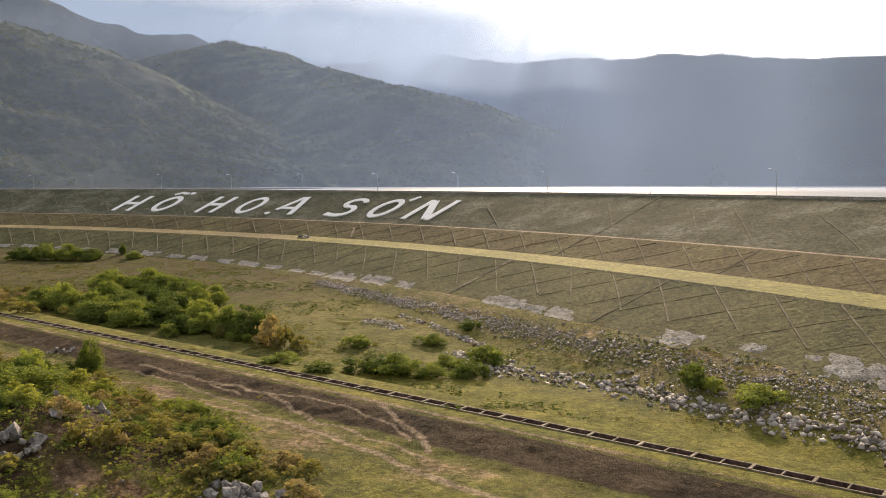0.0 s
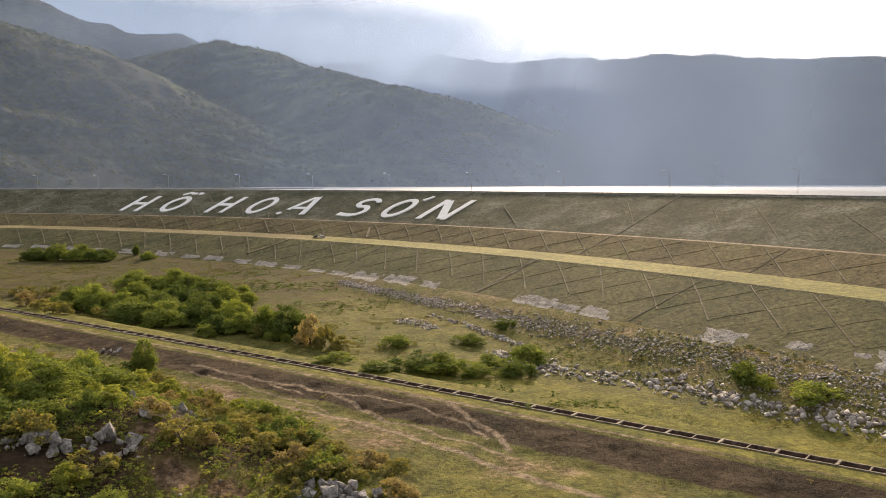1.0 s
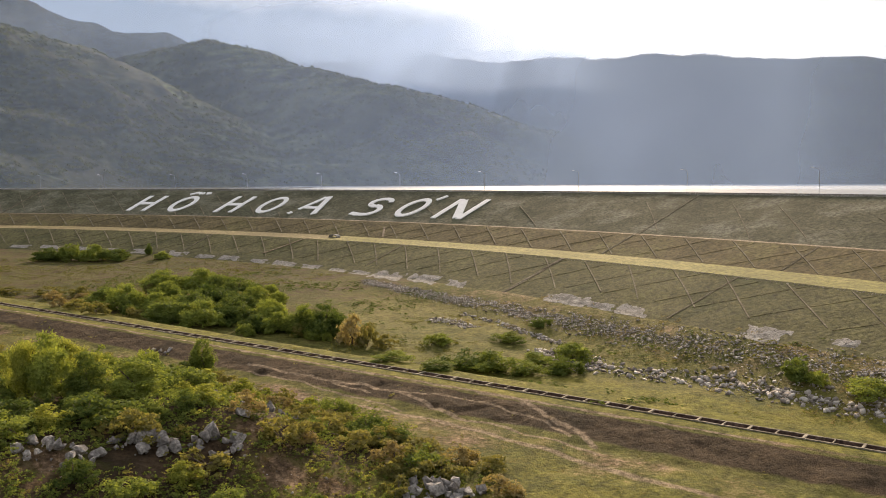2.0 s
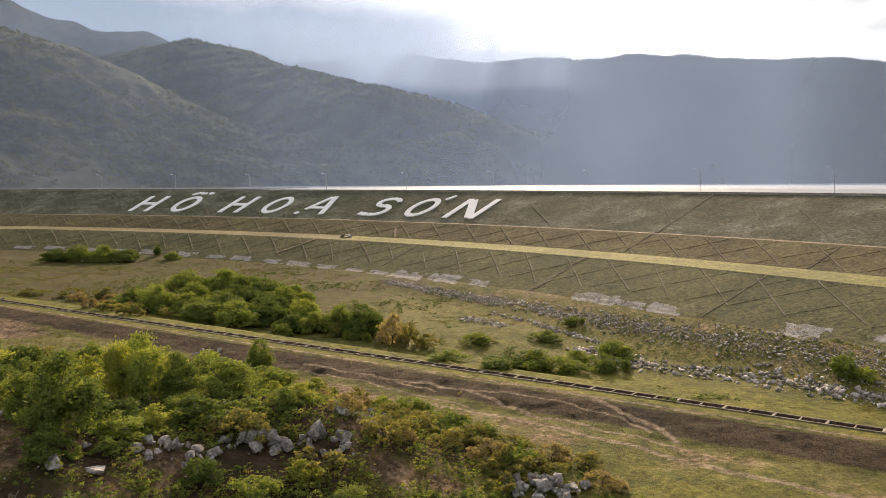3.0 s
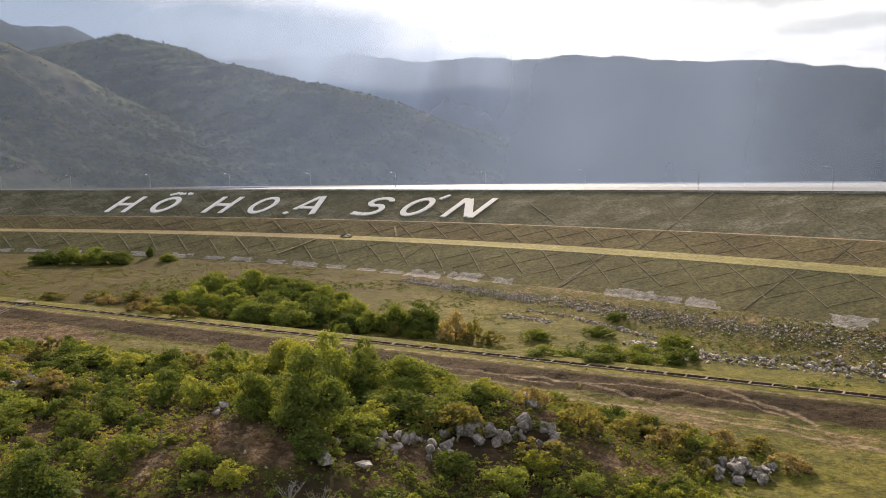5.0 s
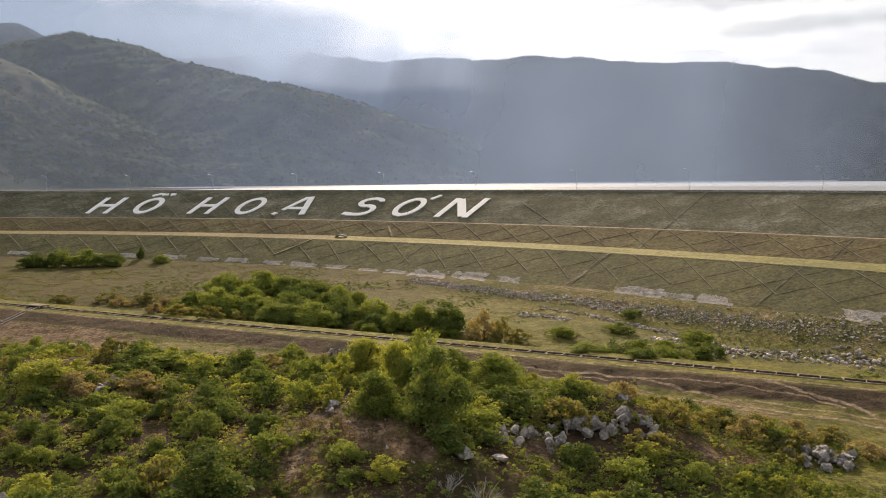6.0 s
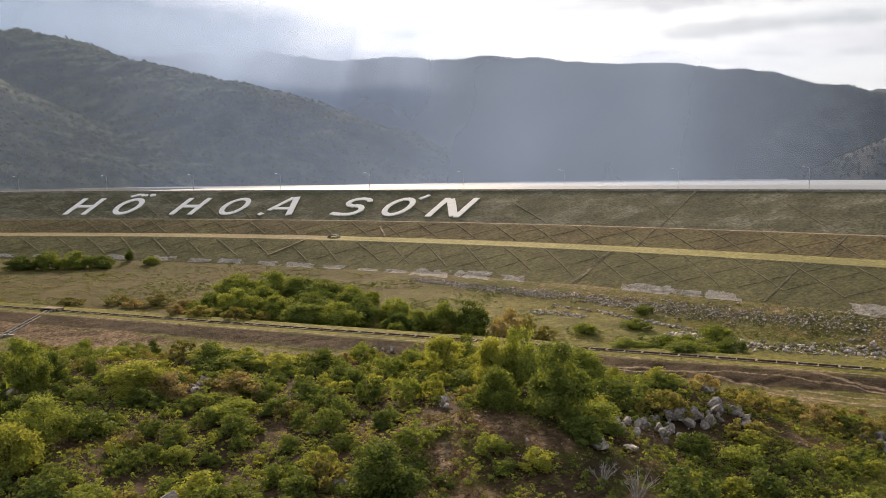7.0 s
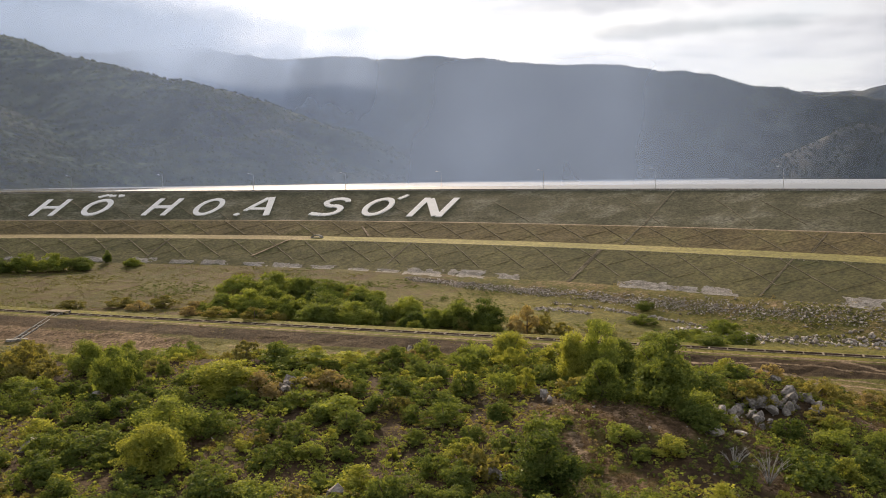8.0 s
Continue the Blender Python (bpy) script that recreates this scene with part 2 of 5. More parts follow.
RUBBLE = island_stone("rubble_stone", (0.19, 0.165, 0.145), (0.36, 0.325, 0.295), (0.58, 0.54, 0.50))
PATCH = two_scale("pale_gravel_patch", (0.15, 0.14, 0.12), (0.27, 0.25, 0.225), (0.38, 0.36, 0.33), 0.7, 3.0, relief=0.05)
WHITE = white_paint()
METAL = two_scale("galvanised_steel", (0.30, 0.31, 0.32), (0.38, 0.39, 0.40), (0.46, 0.47, 0.48), 2.0, 8.0, 0.45, 0.002)
WATER = water_material()
HILL = hillside_material()
FAR_HILL = two_scale("far_forest", (0.006, 0.011, 0.011), (0.015, 0.022, 0.019), (0.032, 0.039, 0.031), 0.008, 0.04, relief=0.8)
LEAF = leafy("green_leaves", (0.07, 0.108, 0.03), (0.34, 0.385, 0.10), 0.42)
LEAF_LIGHT = leafy("young_yellow_green_leaves", (0.14, 0.17, 0.038), (0.47, 0.48, 0.125), 0.46)
LEAF_DARK = leafy("dark_green_leaves", (0.046, 0.078, 0.024), (0.215, 0.26, 0.072), 0.38)
LEAF_DRY = leafy("dry_brown_leaves", (0.175, 0.138, 0.074), (0.44, 0.36, 0.185), 0.38)
LEAF_SCRUB = leafy("mixed_scrub_leaves", (0.10, 0.104, 0.04), (0.34, 0.305, 0.105), 0.4)
LEAF_DEAD = leafy("dead_brown_brush", (0.062, 0.044, 0.03), (0.20, 0.148, 0.095), 0.3)
LEAF_GRASS = leafy("meadow_grass_blades", (0.08, 0.09, 0.024), (0.26, 0.25, 0.065), 0.35)
WOODS = leafy("far_treetops", (0.026, 0.036, 0.018), (0.08, 0.09, 0.04), 0.5)
FOREST = leafy("dark_shore_forest", (0.01, 0.016, 0.012), (0.034, 0.042, 0.027), 0.15)
BARK = two_scale("grey_brown_bark", (0.07, 0.055, 0.04), (0.12, 0.095, 0.07), (0.17, 0.14, 0.11), 1.5, 8.0, relief=0.02)
TWIG = two_scale("bleached_twigs", (0.28, 0.26, 0.24), (0.38, 0.36, 0.34), (0.46, 0.44, 0.42), 2.0, 8.0, relief=0.01)


# ---- shape of the land ----
# begin land
def hash_grid(ix, iy, seed):
    h = (ix.astype(np.int64) * 374761393 + iy.astype(np.int64) * 668265263 + seed * 1442695041) & 0xFFFFFFFF
    h = ((h ^ (h >> 13)) * 1274126177) & 0xFFFFFFFF
    return ((h ^ (h >> 16)) & 0xFFFF) / 65535.0


def value_noise(x, y, seed=0):
    ix, iy = np.floor(x), np.floor(y)
    fx, fy = x - ix, y - iy
    fx, fy = fx * fx * (3 - 2 * fx), fy * fy * (3 - 2 * fy)
    a, b = hash_grid(ix, iy, seed), hash_grid(ix + 1, iy, seed)
    c, d = hash_grid(ix, iy + 1, seed), hash_grid(ix + 1, iy + 1, seed)
    return (a * (1 - fx) + b * fx) * (1 - fy) + (c * (1 - fx) + d * fx) * fy


def fbm(x, y, size, octaves=4, seed=0):
    total, weight, amp = 0.0, 0.0, 1.0
    for k in range(octaves):
        f = 2.0 ** k / size
        total, weight, amp = total + amp * (value_noise(x * f + 17.3 * k, y * f - 9.1 * k, seed + k) - 0.5), weight + amp, amp * 0.5
    return 2 * total / weight


def smooth(v, lo, hi):
    q = np.clip((v - lo) / (hi - lo), 0, 1)
    return q * q * (3 - 2 * q)


# the dam's lower berm edge: straight, then bending away
AX_X, AX_Y, AX_HEAD, AX_BEND, AX_FROM, AX_TO = 69.16, 122.0, 118.14, 0.13406, 39.56, 362.0


def make_axis():
    s = np.arange(-220.0, 640.0, 2.0)
    head = np.radians(AX_HEAD + AX_BEND * (np.clip(s, AX_FROM, AX_TO) - AX_FROM))
    x = np.concatenate(([0], np.cumsum(2 * np.cos((head[1:] + head[:-1]) / 2))))
    y = np.concatenate(([0], np.cumsum(2 * np.sin((head[1:] + head[:-1]) / 2))))
    k = int(np.argmin(np.abs(s)))
    return s, x - x[k] + AX_X, y - y[k] + AX_Y, head


AXIS = make_axis()


def dam_xy(s, w):
    """Plan place s metres along the berm edge, w metres towards the lake."""
    x, y, h = (np.interp(s, AXIS[0], AXIS[k]) for k in (1, 2, 3))
    return x + w * np.sin(h), y - w * np.cos(h)


def dam_sw(x, y):
    x, y = np.atleast_1d(x).astype(float), np.atleast_1d(y).astype(float)
    best, at = np.full(x.shape, 1e18), np.zeros(x.shape, int)
    for k in range(0, len(AXIS[0]), 1):
        d = (AXIS[1][k] - x) ** 2 + (AXIS[2][k] - y) ** 2
        m = d < best
        best[m], at[m] = d[m], k
    dx, dy, h = x - AXIS[1][at], y - AXIS[2][at], AXIS[3][at]
    return AXIS[0][at] + dx * np.cos(h) + dy * np.sin(h), dx * np.sin(h) - dy * np.cos(h)


PROFILE_W = (-34.0, 0.0, 12.5, 25.5, 27.3, 54.0)
PROFILE_Z = (5.37, 16.9, 17.25, 21.8, 21.9, 32.0)


def dam_z(w):
    return np.interp(w, PROFILE_W, PROFILE_Z)


TIERS = ((-34.0, 0.0, 0.22, 31), (0.0, 12.5, 0.1, 32), (12.5, 25.5, 0.2, 33), (25.5, 27.3, 0.05, 34), (27.3, 54.0, 0.22, 35))


def turf_z(s, w):
    """Height of the turfed face, with its unevenness."""
    s, w = np.broadcast_arrays(np.asarray(s, float), np.asarray(w, float))
    z = dam_z(w)
    for w0, w1, rough, seed in TIERS:
        edge = np.where((w > w0) & (w < w1), np.sin(np.pi * np.clip((w - w0) / (w1 - w0), 0, 1)), 0)
        z = z + rough * edge * (fbm(s, w, 9, 4, seed) + 0.4 * fbm(s, w, 4.5, 2, seed + 9))
    return z


def turf_point(s, w, lift=0.0):
    x, y = dam_xy(s, w)
    return Vector((float(x), float(y), float(turf_z(s, w)) + lift))


def dam_point(s, w, lift=0.0):
    x, y = dam_xy(s, w)
    return Vector((float(x), float(y), float(dam_z(w)) + lift))


# the canal runs straight; a along it, b across it towards the dam
CANAL_X, CANAL_Y, CANAL_DX, CANAL_DY = 1.0, 94.8, -0.787, 0.617


def canal_ab(x, y):
    return (x - CANAL_X) * CANAL_DX + (y - CANAL_Y) * CANAL_DY, (x - CANAL_X) * CANAL_DY - (y - CANAL_Y) * CANAL_DX


def canal_xy(a, b):
    return CANAL_X + a * CANAL_DX + b * CANAL_DY, CANAL_Y + a * CANAL_DY - b * CANAL_DX


BANK_Z = 10.4


def land_z(x, y, w=None):
    """Height of the natural ground and the canal bank."""
    x, y = np.atleast_1d(x).astype(float), np.atleast_1d(y).astype(float)
    a, b = canal_ab(x, y)
    if w is None:
        w = dam_sw(x, y)[1]
    plain = 5.2 + 1.4 * smooth(a, 25, 60) + 2.4 * smooth(a, 72, 118) + 0.4 * fbm(x, y, 16, 4, 3) + 0.2 * fbm(x, y, 3.5, 2, 5)
    toe = 10.1
    plain = plain + (toe - plain) * smooth(w, -39, -18)
    plain = plain - 6 * smooth(w, -14, 0)
    start = 14 + 0.34 * np.clip(a - 62, 0, 200)
    rise = smooth(-b, start, start + 27) * smooth(a, -2, 27)
    near = 8.9 - 0.9 * smooth(a, 100, 130) + 6.0 * rise + 0.45 * fbm(x, y, 14, 4, 11) * (0.4 + rise) + 0.22 * fbm(x, y, 3.0, 2, 12)
    near = near + 2.0 * np.exp(-((x + 61) ** 2 + (y - 66) ** 2) / 70.0) + 1.2 * np.exp(-((x + 36) ** 2 + (y - 78) ** 2) / 50.0)
    near = near - 1.4 * np.exp(-((x + 86) ** 2 + (y - 67) ** 2) / 45.0)
    near = near - 5.0 * smooth(-b, 110, 260)
    ground = np.where(b > 0.9, plain, near)
    wob = 0.5 * fbm(x, y, 7, 3, 21)
    bank = np.where(b > 0.9, 1 - smooth(b + wob, 4.6, 13.0), 1 - np.clip((-b + wob - 2.8) / (7.2 + 8.0 * smooth(a, 100, 130)), 0, 1))
    rough = 0.3 * bank * (1 - bank) * 4 * fbm(x, y, 2.2, 3, 27) * (b < 0)
    return ground + (BANK_Z - ground) * bank + rough
# end land


def mesh_object(name, verts, faces, mat, parent=None, smooth_shade=False):
    me = bpy.data.meshes.new(name)
    me.from_pydata([tuple(v) for v in verts], [], [tuple(f) for f in faces])
    me.materials.append(mat)
    if smooth_shade:
        me.polygons.foreach_set("use_smooth", [True] * len(me.polygons))
    me.update()
    ob = new(name, me)
    if parent:
        ob.parent = parent
    return ob


def origin(ob):
    o = Vector((0, 0, 0))
    while ob:
        o += ob.location
        ob = ob.parent
    return o


def part(name, shape, mat, parent, label="", smooth_shade=False):
    """One mesh under a thing, from (verts, faces) in world metres."""
    o = origin(parent)
    ob = mesh_object(name, [Vector(v) - o for v in shape[0]], shape[1], mat, parent, smooth_shade)
    if label:
        ob["label"] = label
    return ob


def thing(name, at, label, category, group="", kind=""):
    ob = new(name)
    ob.location, ob.empty_display_size = at, 0.2
    return tagged(ob, label, category, group, kind)


def joined(shapes):
    verts, faces = [], []
    for v, f in shapes:
        k = len(verts)
        verts += list(v)
        faces += [tuple(i + k for i in q) for q in f]
    return verts, faces


BOX = [(0, 3, 2, 1), (4, 5, 6, 7), (0, 1, 5, 4), (1, 2, 6, 5), (2, 3, 7, 6), (3, 0, 4, 7)]


def slab(corners, up, thick):
    """A block on four corners (counterclockwise from above), thick along up."""
    up = Vector(up) * thick
    return [Vector(c) for c in corners] + [Vector(c) + up for c in corners], BOX


def bar(p, q, wide, high, up=(0, 0, 1)):
    p, q, up = Vector(p), Vector(q), Vector(up)
    side = (q - p).cross(up).normalized() * wide / 2
    return slab([p - side, p + side, q + side, q - side], up, high)


def tube(points, radii, sides=6):
    verts, faces = [], []
    for k, (p, r) in enumerate(zip(points, radii)):
        p = Vector(p)
        d = (Vector(points[min(k + 1, len(points) - 1)]) - Vector(points[max(k - 1, 0)])).normalized()
        u = d.orthogonal().normalized()
        v = d.cross(u)
        verts += [p + (u * math.cos(i * math.tau / sides) + v * math.sin(i * math.tau / sides)) * r for i in range(sides)]
        if k:
            faces += [((k - 1) * sides + i, (k - 1) * sides + (i + 1) % sides, k * sides + (i + 1) % sides, k * sides + i) for i in range(sides)]
    faces += [tuple(range(sides))[::-1], tuple(range(len(verts) - sides, len(verts)))]
    return verts, faces


def grid_object(name, X, Y, Z, mat, parent=None, flip=False):
    n, m = X.shape
    idx = np.arange(n * m).reshape(n, m)
    q = np.stack((idx[:-1, :-1], idx[:-1, 1:], idx[1:, 1:], idx[1:, :-1]), -1).reshape(-1, 4)
    if flip:
        q = q[:, ::-1]
    v = np.stack((X.ravel(), Y.ravel(), Z.ravel()), -1)
    if parent:
        v = v - np.array(origin(parent))
    return mesh_object(name, v.tolist(), q.tolist(), mat, parent, True)


# ---- ground ----
def steps(*runs):
    out = []
    for lo, hi, step in runs:
        out += list(np.arange(lo, hi, step))
    return np.array(out)


TRODDEN = (
    (0.34, ((52, -5.9), (44.4, -6.6), (35.5, -6.6), (29.2, -6.1), (23.9, -6.3), (19.1, -7.3), (13.0, -9.5), (8.6, -9.3), (3.5, -10.2), (-6, -11.5))),
    (0.26, ((23.9, -6.3), (18.6, -5.1), (12.9, -4.9), (7.6, -5.8), (2.2, -7.1), (-1.5, -9.0))),
    (0.45, ((7.8, -2.9), (3.0, -5.8), (-2.0, -7.9), (-5, -10.0))),
    (0.55, ((35, -66), (33.5, -69.5), (31, -74), (27, -79))),
    (0.6, ((38, -12.9), (22.5, -12.4), (15.5, -11.4), (9.2, -12.1), (1.3, -13.3), (-12, -15.5), (-30, -18))),
    (0.24, ((35.5, -6.6), (32.0, -7.5), (27.5, -7.4))),
    (0.24, ((50, -8.3), (40, -8.6), (30, -9.4), (20, -10.6))),
    (0.3, ((-20, -2.6), (20, -2.7), (60, -2.6), (110, -2.8), (160, -2.7))),
)


def trodden(A, B):
    """How worn the ground is along the footpaths of the bank."""
    out = np.zeros(A.shape)
    wa, wb = A + 0.5 * fbm(A, B, 3.5, 2, 3), B + 0.5 * fbm(A, B, 3.5, 2, 8)
    for wide, line in TRODDEN:
        for (a0, b0), (a1, b1) in zip(line[:-1], line[1:]):
            da, db = a1 - a0, b1 - b0
            t = np.clip(((wa - a0) * da + (wb - b0) * db) / (da * da + db * db), 0, 1)
            out = np.maximum(out, np.exp(-(np.hypot(wa - a0 - t * da, wb - b0 - t * db) / (0.95 * wide)) ** 2))
    return out


# bare spots in the scrub: x, y, radius
CLEARINGS = ((-63.0, 65.2, 3.8), (-59.4, 61.6, 2.6), (-66.0, 69.0, 2.4), (-68.0, 62.0, 2.2), (-68.6, 58.4, 2.2), (-68.2, 54.2, 2.4), (-31.0, 70.2, 2.6), (-26.6, 70.0, 2.2), (-34.4, 75.6, 1.8), (-32.8, 87.6, 1.9), (-97.0, 75.8, 2.6), (-48.5, 66.0, 2.2), (-86.4, 90.4, 2.2), (-55.0, 53.0, 2.6), (-78.0, 104.0, 2.6), (-52.0, 60.0, 2.0))


def clearings(x, y):
    out = 0 * x
    for cx, cy, r in CLEARINGS:
        out = np.maximum(out, np.exp(-((x - cx) ** 2 + (y - cy) ** 2) / (r * r)))
    return out


def build_ground():
    b = np.concatenate(([-4200, -2200, -1000, -500, -300], steps((-200, -72, 2.6), (-72, -14, 0.9), (-14, 0, 0.28)), [0.0, 0.06, 1.74, 1.8], steps((2.3, 11, 0.6), (11, 62, 1.0), (62, 126, 2.4), (126, 400, 16)), [500, 900, 2000, 4600]))
    a = np.concatenate(([-4500, -2200, -1000, -500, -300], steps((-180, -60, 3.5), (-60, -18, 1.0), (-18, 60, 0.45), (60, 150, 1.0), (150, 300, 2.4)), [320, 360, 420, 520, 800, 1600, 4500]))
    A, B = np.meshgrid(a, b)
    X, Y = canal_xy(A, B)
    s, w = dam_sw(X.ravel(), Y.ravel())
    Z = land_z(X.ravel(), Y.ravel(), w).reshape(X.shape)
    Z = np.where((B > 0.03) & (B < 1.77), BANK_Z - 1.5, Z)
    ground = grid_object("ground", X, Y, Z, GROUND, flip=False)
    tagged(ground, "uneven meadow of dry and green grass with bare earth", "ground", kind="structure")
    # Bank: dark soil. Mound: shade between the shrubs put into the ground colour.
    dark_soil_shade = smooth(-B, 2.9, 4.2) * (1 - smooth(-B, 7.4, 9.8)) * 1.15 + 0.85 * smooth(-B, 18, 28) * smooth(A, -4, 14) * (1 - smooth(-B, 100, 140)) * (1 - clearings(X, Y))
    # The far end of the meadow is made darker too.
    dark_soil_shade = dark_soil_shade + 0.56 * smooth(B, 5, 12) * smooth(A, 60, 110)
    strip = smooth(B, -2.7, -2.2) * (1 - smooth(B, 5.2, 8.0))
    lawn = smooth(B, 4, 8) * (1 - smooth(B, 26, 34)) * (1 - smooth(A, 24, 50))
    lush = 0.85 * strip + 0.7 * lawn + 0.34 * smooth(B, 6, 10) * (1 - 0.8 * smooth(A, 55, 100)) + 0.6 * smooth(-B, 9, 12) * (1 - smooth(-B, 40, 60)) * (1 - smooth(A, 2, 16))
    edge = 0.55 * np.exp(-((B + 2.6) / 0.5) ** 2) + 0.4 * np.exp(-((B - 5.8) / 0.6) ** 2)
    track = 0.95 * smooth(-B, 9, 12) * (1 - smooth(-B, 17, 26)) * (0.5 + 0.9 * fbm(X, Y, 12, 3, 41))
    toe_s, toe_w = s.reshape(X.shape), w.reshape(X.shape)
    rubble = 0.42 * smooth(toe_w, -36, -31) * (1 - smooth(toe_w, -20, -17)) * (1 - smooth(toe_s, 140, 160))
    edge = edge + 0.6 * smooth(A, 104, 124) * smooth(-B, 2.6, 4.0) * (1 - smooth(-B, 13, 18))
    bare = 0.03 + 0.05 * (B < 0) + edge + 0.8 * track + rubble + 1.1 * clearings(X, Y)
    for name, field in (("lush", lush), ("bare", bare), ("dark_soil_shade", dark_soil_shade), ("worn", trodden(A, B))):
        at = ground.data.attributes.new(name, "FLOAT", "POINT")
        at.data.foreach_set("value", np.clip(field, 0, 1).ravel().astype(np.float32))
    return ground


ground = build_ground()


# ---- dam ----
dam = thing("dam", (0, 0, 0), "long curved earth dam with grassed berms below hills", "dam", kind="structure")
SPAN = np.concatenate((np.arange(-200, 480, 2.0), [500, 540, 600]))


def dam_strip(name, w0, w1, n, mat, label, span=SPAN):
    S, Wd = np.meshgrid(span, np.linspace(w0, w1, n))
    X, Y = dam_xy(S, Wd)
    ob = grid_object(name, X, Y, turf_z(S, Wd), mat, dam, flip=False)
    ob["label"] = label
    return ob


dam_strip("lower_slope", -34, 0, 22, SLOPE_LOW, "olive turf slope above the rubble toe")
dam_strip("lower_berm", 0, 12.5, 9, BERM_GRASS, "level berm of yellow-green grass", SPAN[SPAN <= 204])
dam_strip("lower_berm", 0, 12.5, 9, BERM_DRY, "level berm of dull ochre grass", SPAN[SPAN >= 204])
dam_strip("middle_slope", 12.5, 25.5, 10, SLOPE_MID, "brownish dry turf slope")
dam_strip("upper_berm", 25.5, 27.3, 3, TRACK, "narrow pale earth berm")
dam_strip("upper_slope", 27.3, 54, 18, SLOPE_TOP, "grey-green turf slope")


def crest():
    S, Wd = np.meshgrid(SPAN, np.array([54.0, 60.5]))
    X, Y = dam_xy(S, Wd)
    grid_object("crest_road", X, Y, np.full(X.shape, 32.0), ASPHALT, dam)
    S, Wd = np.meshgrid(SPAN, np.array([60.5, 100.0]))
    X, Y = dam_xy(S, Wd)
    grid_object("lake_face", X, Y, np.where(Wd > 70, 16.0, 32.0), CONCRETE, dam)


crest()


# ---- lake and hills ----
def build_lake():
    S, Wd = np.meshgrid(np.concatenate((np.arange(-200, 480, 20.0), [500, 600])), np.array([62.0, 200, 600, 1500, 3200]))
    X, Y = dam_xy(S, Wd)
    lake = grid_object("water", X, Y, np.full(X.shape, 30.6), WATER)
    tagged(lake, "calm pale lake reflecting the bright sky", "water", kind="structure")


build_lake()


def ridge_height(X, Y, ridge, slope):
    """Height of a ridge line falling off on both sides."""
    best = np.full(X.shape, -500.0)
    for (x0, y0, z0), (x1, y1, z1) in zip(ridge[:-1], ridge[1:]):
        dx, dy = x1 - x0, y1 - y0
        t = np.clip(((X - x0) * dx + (Y - y0) * dy) / (dx * dx + dy * dy), 0, 1)
        d = np.hypot(X - x0 - t * dx, Y - y0 - t * dy)
        best = np.maximum(best, z0 + t * (z1 - z0) - slope * (np.hypot(d, 32.0) - 32.0))
    return best


def polar(az, dist, elev, ex=0.0, eye=36.0):
    """A ridge point by compass bearing, distance and height angle from a lookout."""
    return (ex + dist * math.sin(radians(az)), dist * math.cos(radians(az)), eye + dist * math.tan(radians(elev)))


SPUR = [polar(-60, 1150, 12), polar(-36, 1150, 10.5), polar(-27, 1180, 9.1), polar(-22.4, 1190, 8.1), polar(-17.5, 1180, 6.1), polar(-14.5, 1110, 4.2), polar(-11.5, 1010, 2.0), polar(-9.5, 930, -0.3)]
LEFT_RIDGE = [polar(-19, 1900, 7.6), polar(-14, 1750, 8.94), polar(-11.6, 1640, 8.39), polar(-8.3, 1480, 7.48), polar(-3.1, 1220, 6.38), polar(1.7, 1240, 5.29), polar(7.3, 1330, 3.41), polar(11.7, 1390, 1.18), polar(14.6, 1430, -0.4)]
MAIN_RIDGE = [polar(-5, 1800, 7.6, -100), polar(3, 1700, 8.1, -100), polar(8.5, 1640, 7.75, -100), polar(13.6, 1580, 7.99, -100), polar(18, 1490, 7.75, -100), polar(21.4, 1466, 7.9, -100), polar(26.2, 1470, 7.19, -100), polar(30.9, 1480, 7.14, -100), polar(35.8, 1500, 6.31, -100), polar(40.8, 1560, 5.22, -100), polar(46, 1650, 4.19, -100), polar(60, 1800, 3.0, -100)]
SIDE_HILL = [polar(37.2, 1120, -0.3, -100), polar(40.9, 1080, 1.44, -100), polar(44, 1040, 2.72, -100), polar(46.1, 1020, 3.21, -100), polar(52, 980, 4.2, -100), polar(64, 950, 5.5, -100)]
BACK_LEFT = [polar(-50, 2700, 14), polar(-33, 2700, 12.2), polar(-24.7, 2700, 10.71), polar(-21.7, 2700, 9.79), polar(-18.8, 2650, 8.96), polar(-16.4, 2650, 9.32), polar(-13.5, 2700, 8.3), polar(-8, 2900, 6.0)]
BACK_RIGHT = [polar(36, 4000, 4.2, -100), polar(40, 4000, 5.1, -100), polar(43.4, 4000, 4.99, -100), polar(46, 4000, 5.3, -100), polar(56, 4000, 4.0, -100)]


def ridge_far(X, Y, ridge):
    """Plan distance to a ridge line."""
    best = np.full(X.shape, 1e9)
    for (x0, y0, z0), (x1, y1, z1) in zip(ridge[:-1], ridge[1:]):
        dx, dy = x1 - x0, y1 - y0
        t = np.clip(((X - x0) * dx + (Y - y0) * dy) / (dx * dx + dy * dy), 0, 1)
        best = np.minimum(best, np.hypot(X - x0 - t * dx, Y - y0 - t * dy))
    return best


